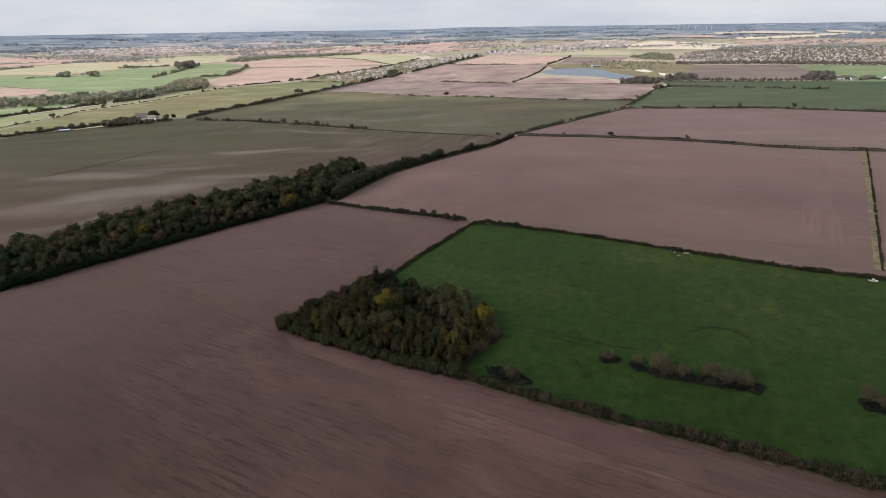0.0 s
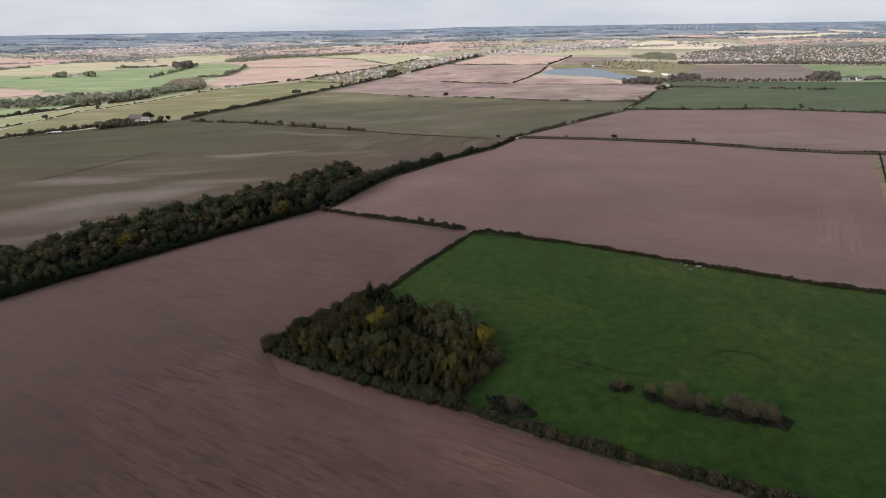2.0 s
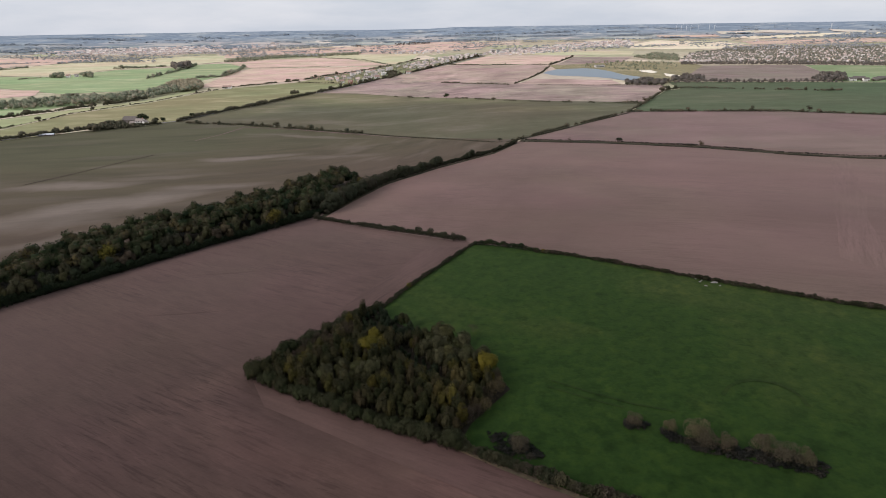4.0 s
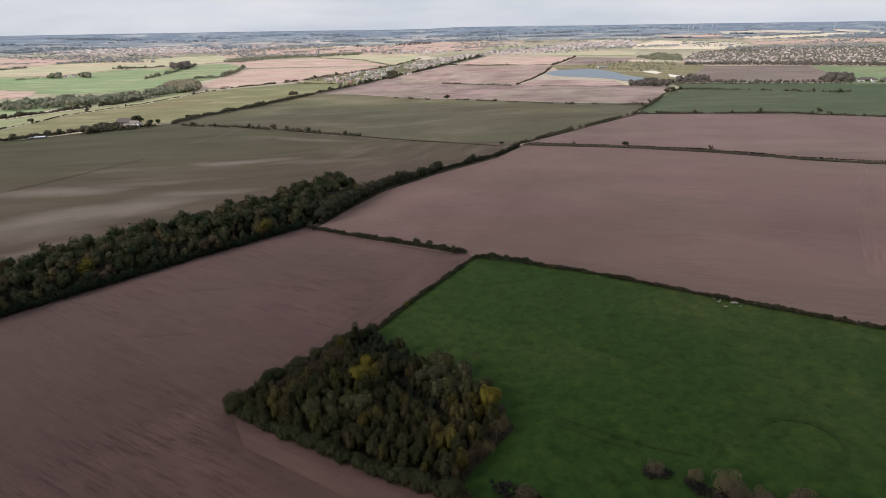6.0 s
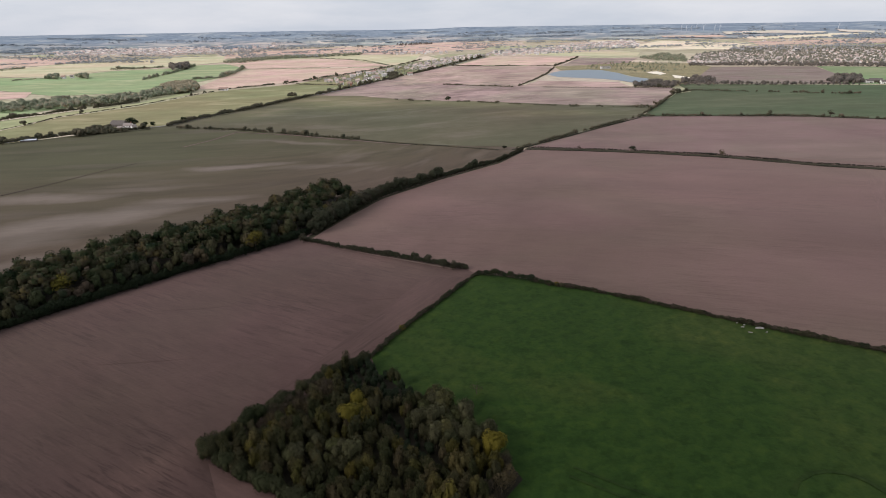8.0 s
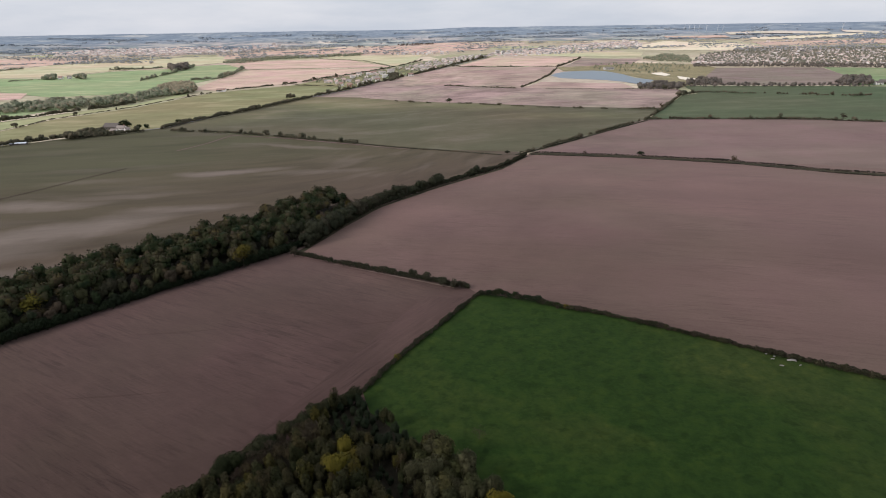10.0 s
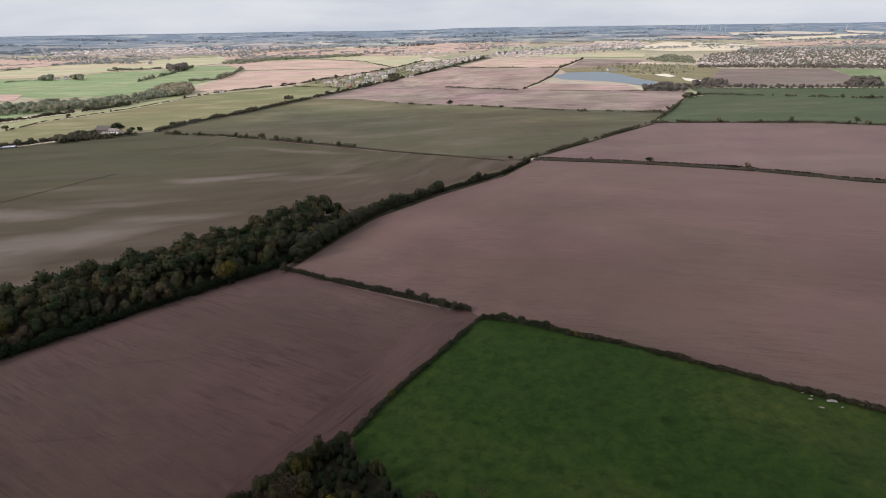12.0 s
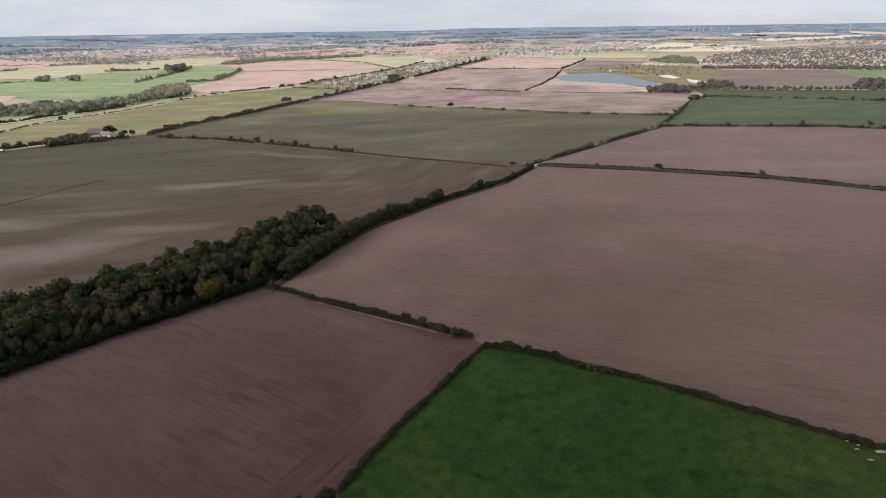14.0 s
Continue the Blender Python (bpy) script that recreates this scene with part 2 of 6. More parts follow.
def mixed_leaves(name, stops, through=0.3, jitter=0.35, size=0.11, drift=2.2):
    """Leaves of a far hedge or wood, each spray its own hue."""
    m = Mat(name, 0.8)
    geo = m.node("NewGeometry")
    v = m.place()
    patch = m.noise(v, size, 3, 0.6)
    fac = m.node("Math")
    fac.operation = "MULTIPLY_ADD"
    fac.inputs[1].default_value = jitter
    m.link(geo.outputs["Random Per Island"], fac.inputs[0])
    shift = m.node("Math")
    shift.operation = "MULTIPLY_ADD"
    shift.inputs[1].default_value, shift.inputs[2].default_value = drift, 0.5 - 0.5 * drift - 0.5 * jitter
    m.link(patch, shift.inputs[0])
    m.link(shift.outputs[0], fac.inputs[2])
    col = m.ramp(fac.outputs[0], stops)
    trans, both = m.node("BsdfTranslucent"), m.node("MixShader", Fac=through)
    m.link(col, trans.inputs["Color"])
    m.link(m.b.outputs["BSDF"], both.inputs[1])
    m.link(trans.outputs["BSDF"], both.inputs[2])
    m.link(both.outputs["Shader"], m.t.nodes["Material Output"].inputs["Surface"])
    return m.done(col)


def plain(name, c, rough=0.8, grain=1.2, amount=0.25):
    m = Mat(name, rough)
    v = m.place()
    n = m.noise(v, grain, 5, 0.65)
    return m.done(m.mix(c, m.ramp(n, ((0.3, tone((1, 1, 1), 1 - amount)), (0.7, (1, 1, 1)))), 1.0, "MULTIPLY"))


def island(name, stops, rough=0.8):
    """Paint, brick or tile that differs from house to house."""
    m = Mat(name, rough)
    geo = m.node("NewGeometry")
    col = m.ramp(geo.outputs["Random Per Island"], stops)
    n = m.noise(m.place(), 0.8, 4)
    return m.done(m.mix(col, m.ramp(n, ((0.3, (0.85, 0.85, 0.85)), (0.7, (1, 1, 1)))), 1.0, "MULTIPLY"))


# Cloud shade near by and sunlight far off are put into these colours
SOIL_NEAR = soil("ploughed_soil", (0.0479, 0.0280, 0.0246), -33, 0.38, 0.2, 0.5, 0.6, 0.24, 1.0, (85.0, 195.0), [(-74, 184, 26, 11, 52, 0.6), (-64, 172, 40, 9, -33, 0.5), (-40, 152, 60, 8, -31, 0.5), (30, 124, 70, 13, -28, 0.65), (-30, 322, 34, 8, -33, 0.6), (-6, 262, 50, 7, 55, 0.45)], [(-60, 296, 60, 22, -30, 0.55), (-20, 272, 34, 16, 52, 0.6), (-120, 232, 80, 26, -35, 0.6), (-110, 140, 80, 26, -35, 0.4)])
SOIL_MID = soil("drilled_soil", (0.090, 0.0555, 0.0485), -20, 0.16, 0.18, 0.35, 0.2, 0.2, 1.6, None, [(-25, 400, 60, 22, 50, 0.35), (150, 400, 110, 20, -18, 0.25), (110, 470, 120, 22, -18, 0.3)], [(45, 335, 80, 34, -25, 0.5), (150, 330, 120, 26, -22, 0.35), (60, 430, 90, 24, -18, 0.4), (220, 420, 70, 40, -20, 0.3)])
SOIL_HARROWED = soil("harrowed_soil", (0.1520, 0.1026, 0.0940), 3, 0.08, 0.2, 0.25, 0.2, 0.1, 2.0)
SOIL_STRIP = soil("sunlit_clay_soil", (0.3483, 0.2597, 0.2305), 2, 0.30, 0.36)
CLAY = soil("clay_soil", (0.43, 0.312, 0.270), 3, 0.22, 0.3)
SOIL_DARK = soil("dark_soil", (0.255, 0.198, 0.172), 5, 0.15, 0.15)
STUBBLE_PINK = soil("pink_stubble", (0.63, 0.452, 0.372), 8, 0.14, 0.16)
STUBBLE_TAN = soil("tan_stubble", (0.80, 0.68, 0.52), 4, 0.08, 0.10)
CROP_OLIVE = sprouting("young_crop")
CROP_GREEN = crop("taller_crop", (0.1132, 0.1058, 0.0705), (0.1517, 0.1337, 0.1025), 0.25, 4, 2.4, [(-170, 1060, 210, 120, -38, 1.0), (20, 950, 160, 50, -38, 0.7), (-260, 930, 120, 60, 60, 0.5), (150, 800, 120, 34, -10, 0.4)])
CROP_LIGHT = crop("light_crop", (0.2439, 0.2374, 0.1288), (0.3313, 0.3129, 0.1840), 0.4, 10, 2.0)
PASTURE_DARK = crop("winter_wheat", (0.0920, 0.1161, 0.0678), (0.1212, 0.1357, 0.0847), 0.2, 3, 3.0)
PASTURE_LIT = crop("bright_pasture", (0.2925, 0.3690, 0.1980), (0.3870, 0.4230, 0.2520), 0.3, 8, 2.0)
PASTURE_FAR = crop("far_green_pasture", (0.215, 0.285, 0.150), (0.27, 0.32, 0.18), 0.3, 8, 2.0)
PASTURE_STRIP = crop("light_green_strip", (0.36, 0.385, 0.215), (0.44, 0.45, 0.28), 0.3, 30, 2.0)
PASTURE_PALE = crop("pale_sunlit_pasture", (0.55, 0.505, 0.34), (0.64, 0.58, 0.41), 0.4, 8, 2.0)
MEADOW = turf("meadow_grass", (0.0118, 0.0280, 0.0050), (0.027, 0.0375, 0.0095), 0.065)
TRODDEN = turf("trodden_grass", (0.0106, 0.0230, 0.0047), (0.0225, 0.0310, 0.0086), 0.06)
VERGE = turf("rough_verge", (0.040, 0.036, 0.024), (0.068, 0.057, 0.039))
EDGE_GRASS = turf("dead_edge_grass", (0.082, 0.066, 0.047), (0.110, 0.088, 0.064))
TRACK_GRASS = turf("worn_track_grass", (0.155, 0.130, 0.086), (0.190, 0.150, 0.112))
SCRUB = turf("scrubby_ground", (0.25, 0.22, 0.135), (0.38, 0.32, 0.21))
# Litter made near-black to deepen the shade between the crowns
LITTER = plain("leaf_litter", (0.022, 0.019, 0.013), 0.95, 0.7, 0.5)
DRY_MARGIN = soil("dry_margin_soil", (0.17, 0.122, 0.105), -25, 0.3, 0.2)
SHORE = plain("tan_shore", (0.52, 0.44, 0.34), 0.9, 0.05, 0.3)
SAND = plain("pale_sand", (0.82, 0.75, 0.62), 0.9, 0.05, 0.2)
TARMAC = plain("worn_tarmac", (0.22, 0.21, 0.20), 0.85, 0.4, 0.2)
BARK = plain("grey_bark", (0.09, 0.075, 0.06), 0.9, 4.0, 0.5)
LEAF_COPSE = foliage("copse_leaves", ((0.0, (0.0302, 0.0326, 0.0115)), (0.2, (0.0459, 0.0417, 0.0193)), (0.4, (0.0265, 0.0314, 0.0115)), (0.6, (0.0386, 0.0374, 0.0145)), (0.75, (0.0531, 0.0417, 0.0207)), (0.9, (0.0507, 0.0483, 0.0126)), (1.0, (0.0676, 0.0544, 0.0106))), 0.65, 0.1)
LEAF_DARK = foliage("dark_leaves", ((0.0, (0.0170, 0.0298, 0.0136)), (0.25, (0.0399, 0.0493, 0.0204)), (0.45, (0.0229, 0.0314, 0.0161)), (0.65, (0.0493, 0.0450, 0.0281)), (0.82, (0.0289, 0.0391, 0.0179)), (1.0, (0.0663, 0.0578, 0.0238))), 0.45, 0.12)
LEAF_ROW = foliage("hedgerow_leaves", ((0.0, (0.040, 0.047, 0.028)), (0.4, (0.056, 0.058, 0.034)), (0.7, (0.064, 0.056, 0.038)), (1.0, (0.046, 0.054, 0.030))), 0.45)
# Shade in the crown gaps and at the wood's foot, as darker leaves
LEAF_GLOOM = foliage("painted_shade_leaves", ((0.0, (0.0115, 0.0192, 0.0096)), (0.5, (0.0192, 0.0269, 0.0128)), (1.0, (0.0154, 0.0218, 0.0115))), 0.45, 0.1)
LEAF_FRINGE = foliage("fringe_leaves", ((0.0, (0.0229, 0.0289, 0.0119)), (0.4, (0.0350, 0.0361, 0.0173)), (0.7, (0.0269, 0.0333, 0.0130)), (1.0, (0.0445, 0.0405, 0.0196))), 0.55, 0.1)
LEAF_OLIVE = foliage("olive_leaves", ((0.0, (0.040, 0.047, 0.020)), (0.3, (0.060, 0.056, 0.030)), (0.6, (0.046, 0.050, 0.022)), (0.85, (0.072, 0.060, 0.032)), (1.0, (0.084, 0.070, 0.020))), 0.5, 0.12)
LEAF_PALE = foliage("greyish_olive_leaves", ((0.0, (0.0497, 0.0522, 0.0238)), (0.4, (0.0626, 0.0594, 0.0306)), (0.7, (0.0534, 0.0576, 0.0221)), (1.0, (0.0736, 0.0666, 0.0255))), 0.65, 0.1)
LEAF_AMBER = foliage("amber_leaves", ((0.0, (0.0882, 0.0670, 0.0221)), (0.5, (0.0738, 0.0648, 0.0255)), (1.0, (0.0990, 0.0842, 0.0187))), 0.5)
LEAF_YELLOW = foliage("yellow_leaves", ((0.0, (0.1426, 0.1178, 0.0166)), (0.5, (0.0920, 0.0865, 0.0184)), (1.0, (0.1178, 0.0810, 0.0166))))
LEAF_RUST = foliage("brown_twigs", ((0.0, (0.066, 0.050, 0.034)), (0.6, (0.052, 0.042, 0.028)), (1.0, (0.088, 0.070, 0.034))), 0.45)
LEAF_THORN = foliage("thorn_leaves", ((0.0, (0.098, 0.078, 0.048)), (0.5, (0.078, 0.066, 0.042)), (1.0, (0.116, 0.098, 0.052))), 0.45)
LEAF_HEDGE = foliage("hedge_leaves", ((0.0, (0.0276, 0.0331, 0.0166)), (0.3, (0.0478, 0.0460, 0.0258)), (0.55, (0.0681, 0.0534, 0.0386)), (0.8, (0.0405, 0.0423, 0.0221)), (1.0, (0.0754, 0.0681, 0.0368))), 0.5)
WOOD_NEAR = mixed_leaves("woodland_leaves", ((0.0, (0.0112, 0.0192, 0.0096)), (0.3, (0.0256, 0.0360, 0.0144)), (0.5, (0.0336, 0.0376, 0.0176)), (0.7, (0.0496, 0.0464, 0.0240)), (0.88, (0.0544, 0.0432, 0.0288)), (1.0, (0.0768, 0.0624, 0.0256))), 0.2, 0.35, 0.13, 3.0)
# HEDGE_FAR and the WOOD leaves below carry air haze in their colour
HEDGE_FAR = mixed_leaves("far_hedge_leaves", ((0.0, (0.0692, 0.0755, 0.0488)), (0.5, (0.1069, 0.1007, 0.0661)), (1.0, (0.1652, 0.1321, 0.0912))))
HEDGE_DITCH = mixed_leaves("ditch_hedge_leaves", ((0.0, (0.024, 0.025, 0.018)), (0.6, (0.040, 0.036, 0.026)), (1.0, (0.066, 0.054, 0.038))))
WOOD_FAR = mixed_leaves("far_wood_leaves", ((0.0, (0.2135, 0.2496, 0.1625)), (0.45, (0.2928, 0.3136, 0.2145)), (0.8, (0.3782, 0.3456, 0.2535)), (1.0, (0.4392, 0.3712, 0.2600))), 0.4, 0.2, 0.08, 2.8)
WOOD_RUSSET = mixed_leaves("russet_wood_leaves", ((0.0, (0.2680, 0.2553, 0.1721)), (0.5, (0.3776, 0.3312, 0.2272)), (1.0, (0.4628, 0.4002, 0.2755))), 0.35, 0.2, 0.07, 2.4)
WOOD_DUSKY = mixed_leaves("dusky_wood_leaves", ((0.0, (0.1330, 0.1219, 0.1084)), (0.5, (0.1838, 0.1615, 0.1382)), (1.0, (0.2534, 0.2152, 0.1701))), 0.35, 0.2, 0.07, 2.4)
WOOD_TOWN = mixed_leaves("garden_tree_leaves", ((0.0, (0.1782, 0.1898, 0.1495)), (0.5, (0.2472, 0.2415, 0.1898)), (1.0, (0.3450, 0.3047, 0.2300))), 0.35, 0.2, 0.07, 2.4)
# Blue-grey haze of distance is mixed into these two leaf colours
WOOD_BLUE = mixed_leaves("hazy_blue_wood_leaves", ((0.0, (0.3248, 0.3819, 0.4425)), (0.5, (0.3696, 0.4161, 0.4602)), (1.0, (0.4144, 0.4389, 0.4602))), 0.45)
WOOD_HAZY = mixed_leaves("haze_grey_leaves", ((0.0, (0.3250, 0.3562, 0.3648)), (0.5, (0.4125, 0.4188, 0.4096)), (1.0, (0.5000, 0.4688, 0.4352))), 0.4)
WALLS = island("house_walls", ((0.0, (0.78, 0.75, 0.71)), (0.3, (0.62, 0.52, 0.46)), (0.5, (0.82, 0.80, 0.77)), (0.8, (0.52, 0.43, 0.38)), (1.0, (0.76, 0.70, 0.65))))
ROOFS = island("house_roofs", ((0.0, (0.5640, 0.4080, 0.3480)), (0.3, (0.3240, 0.3000, 0.2880)), (0.6, (0.6480, 0.5040, 0.4320)), (0.8, (0.74, 0.67, 0.60)), (1.0, (0.4080, 0.3840, 0.3840))))
WHITEWASH = plain("whitewashed_wall", (0.80, 0.77, 0.72), 0.8, 0.8, 0.15)
CONCRETE = plain("pale_concrete", (0.62, 0.60, 0.57), 0.8, 0.8, 0.15)
ROOF_GREY = plain("weathered_grey_roof", (0.30, 0.26, 0.23), 0.8, 1.0, 0.3)
ROOF_DARK = plain("dark_slate_roof", (0.15, 0.132, 0.118), 0.8, 1.0, 0.3)
GLASS_DARK = plain("dark_window_glass", (0.03, 0.035, 0.04), 0.15, 1.0, 0.2)
WHITE_PAINT = plain("white_paint", (0.52, 0.51, 0.49), 0.4, 0.6, 0.08)
PALE_PAINT = plain("pale_grey_paint", (0.50, 0.53, 0.56), 0.5, 0.3, 0.08)
RUBBER = plain("black_rubber", (0.02, 0.02, 0.02), 0.8, 6.0, 0.3)
PALE_LUMP = plain("pale_lump_surface", (0.2088, 0.2016, 0.1800), 0.85, 3.0, 0.25)
STEEL = plain("grey_steel", (0.45, 0.45, 0.44), 0.5, 2.0, 0.15)
water = Mat("lake_water", 0.4)
water.b.inputs["Specular IOR Level"].default_value = 0.18
water.bump(water.noise(water.place(), 0.5, 4), 0.25, 0.15)
WATER = water.done((0.150, 0.190, 0.212))
land = Mat("open_country", 0.95)
lv = land.place()
cells = land.node("TexVoronoi", Scale=0.0042, Randomness=0.9)
land.link(lv, cells.inputs["Vector"])
lc = land.ramp(cells.outputs["Color"], ((0.15, (0.36, 0.35, 0.22)), (0.4, (0.54, 0.42, 0.34)), (0.6, (0.40, 0.40, 0.25)), (0.85, (0.68, 0.56, 0.44))))
lc = land.mix(lc, land.ramp(land.noise(lv, 0.03, 5, 0.6), ((0.35, (0.7, 0.7, 0.66)), (0.6, (1, 1, 1)))), 0.9, "MULTIPLY")
COUNTRY = land.done(lc)
# Haze painted into the backdrop: bluer as the land climbs to the skyline
dist = Mat("haze_painted_distance", 1.0)
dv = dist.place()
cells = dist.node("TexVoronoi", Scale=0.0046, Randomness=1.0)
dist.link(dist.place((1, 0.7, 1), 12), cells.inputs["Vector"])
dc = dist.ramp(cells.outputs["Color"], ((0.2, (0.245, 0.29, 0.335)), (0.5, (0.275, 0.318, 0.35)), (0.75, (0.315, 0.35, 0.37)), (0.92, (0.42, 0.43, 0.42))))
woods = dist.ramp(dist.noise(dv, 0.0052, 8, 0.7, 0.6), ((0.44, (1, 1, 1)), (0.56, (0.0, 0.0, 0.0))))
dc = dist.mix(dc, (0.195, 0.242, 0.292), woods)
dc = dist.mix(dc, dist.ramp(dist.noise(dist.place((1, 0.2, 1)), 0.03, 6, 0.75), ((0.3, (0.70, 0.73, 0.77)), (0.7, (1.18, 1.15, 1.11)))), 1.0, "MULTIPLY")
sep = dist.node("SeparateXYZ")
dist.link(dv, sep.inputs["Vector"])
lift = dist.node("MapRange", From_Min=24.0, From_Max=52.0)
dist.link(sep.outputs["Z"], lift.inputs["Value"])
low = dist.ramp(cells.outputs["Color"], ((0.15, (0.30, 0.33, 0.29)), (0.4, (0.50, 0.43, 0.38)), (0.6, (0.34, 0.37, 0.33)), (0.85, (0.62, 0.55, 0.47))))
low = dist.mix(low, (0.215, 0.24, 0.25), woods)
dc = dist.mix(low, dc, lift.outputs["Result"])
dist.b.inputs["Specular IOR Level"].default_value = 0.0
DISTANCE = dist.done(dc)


# ---- building helpers ----
CENTRE = (0.0, 60.0)


def rise(x, y):
    """The height of the land: a slight fall to the left and ahead, then bent up and tilted far off to fit the skyline
    in the camera's view.
    """
    d = math.hypot(x - CENTRE[0], y - CENTRE[1])
    dip = min(1.0, max(0.0, (y - 300.0) / 400.0))
    return 6.0 * math.tanh(x / 110.0) - 6.2 * dip * dip * (3 - 2 * dip) + 96.0 * max(0.0, (d - 2200.0) / 2700.0) ** 2 - 0.004 * x * min(1.0, max(0.0, (d - 3000.0) / 1500.0))


def mesh_of(name, verts, faces, mats, slots=None, smooth=False):
    me = bpy.data.meshes.new(name)
    verts = np.asarray(verts, np.float32)
    me.vertices.add(len(verts))
    me.vertices.foreach_set("co", verts.ravel())
    faces = np.asarray(faces, np.int32)
    n, k = faces.shape
    me.loops.add(n * k)
    me.loops.foreach_set("vertex_index", faces.ravel())
    me.polygons.add(n)
    me.polygons.foreach_set("loop_start", np.arange(0, n * k, k, dtype=np.int32))
    if slots is not None:
        me.polygons.foreach_set("material_index", np.asarray(slots, np.int32))
    me.polygons.foreach_set("use_smooth", np.full(n, smooth))
    me.update(calc_edges=True)
    me.validate()
    for m in mats:
        me.materials.append(m)
    return me


def part(name, bm, material, parent, label="", smooth=False):
    me = bpy.data.meshes.new(name)
    bm.to_mesh(me)
    bm.free()
    me.materials.append(material)
    if smooth:
        me.polygons.foreach_set("use_smooth", np.full(len(me.polygons), True))
    ob = new(name, me)
    ob.parent = parent
    return tagged(ob, label)


def inside(x, y, poly):
    hit = False
    for (ax, ay), (bx, by) in zip(poly, poly[1:] + poly[:1]):
        if (ay > y) != (by > y) and x < (bx - ax) * (y - ay) / (by - ay) + ax:
            hit = not hit
    return hit


def softened(pts, rng, wobble, step=25.0):
    """The outline with more corners and a hand-driven waver."""
    out = []
    for a, b in zip(pts, pts[1:] + pts[:1]):
        n = max(1, int(math.dist(a, b) / step))
        for i in range(n):
            s = i / n
            k = wobble if 0 < i else 0.0
            out.append((a[0] + (b[0] - a[0]) * s + rng.uniform(-k, k), a[1] + (b[1] - a[1]) * s + rng.uniform(-k, k)))
    return out


def field(name, pts, mat, label, category, lift=0.1, wobble=0.5, kind="structure"):
    """A sheet of land on the ground, following its slope where it climbs."""
    rng = random.Random(len(pts) * 31 + int(pts[0][0]))
    bm = bmesh.new()
    bm.faces.new([bm.verts.new((x, y, 0)) for x, y in softened(pts, rng, wobble)])
    bm.normal_update()
    if bm.faces[:][0].normal.z < 0:
        bmesh.ops.reverse_faces(bm, faces=bm.faces[:])
    xs, ys = [p[0] for p in pts], [p[1] for p in pts]
    size = 40.0 if min(ys) < 750 else 70.0
    bmesh.ops.triangulate(bm, faces=bm.faces[:])
    for axis, lo, hi in ((0, min(xs), max(xs)), (1, min(ys), max(ys))):
        at = math.floor(lo / size + 1) * size
        while at < hi:
            spot, way = ((at, 0, 0), (1, 0, 0)) if axis == 0 else ((0, at, 0), (0, 1, 0))
            bmesh.ops.bisect_plane(bm, geom=bm.verts[:] + bm.edges[:] + bm.faces[:], plane_co=spot, plane_no=way)
            at += size
    for v in bm.verts:
        far = math.hypot(v.co.x, v.co.y - 60)
        v.co.z = rise(v.co.x, v.co.y) + lift + max(0.0, far - 1200) * 0.00025
    ob = part(name, bm, mat, None)
    return tagged(ob, label, category, kind=kind)


def strip(name, path, width, mat, label, category, lift=0.2, kind="structure", step=12.0):
    """A lane, ditch bank or margin along a path."""
    bm = bmesh.new()
    rng = random.Random(int(path[0][0]) + 7)
    pts = along(path, step)
    rows = []
    for i, (x, y) in enumerate(pts):
        ax, ay = pts[max(0, i - 1)]
        bx, by = pts[min(len(pts) - 1, i + 1)]
        d = math.hypot(bx - ax, by - ay) or 1
        nx, ny = -(by - ay) / d, (bx - ax) / d
        w = width / 2 * rng.uniform(0.85, 1.15)
        z = rise(x, y) + lift + max(0.0, math.hypot(x, y) - 1200) * 0.0003
        rows.append((bm.verts.new((x + nx * w, y + ny * w, z)), bm.verts.new((x - nx * w, y - ny * w, z))))
    for (a, b), (c, d) in zip(rows, rows[1:]):
        bm.faces.new((b, d, c, a))
    return tagged(part(name, bm, mat, None), label, category, kind=kind)


def along(path, step, rng=None, jitter=0.0):
    """Points at even steps along a path."""
    out, carry = [], 0.0
    for a, b in zip(path, path[1:]):
        length = math.dist(a, b)
        d = carry
        while d < length:
            s = d / length
            j = (rng.uniform(-jitter, jitter), rng.uniform(-jitter, jitter)) if rng else (0, 0)
            out.append((a[0] + (b[0] - a[0]) * s + j[0], a[1] + (b[1] - a[1]) * s + j[1]))
            d += step
        carry = d - length
    out.append(tuple(path[-1]))
    return out


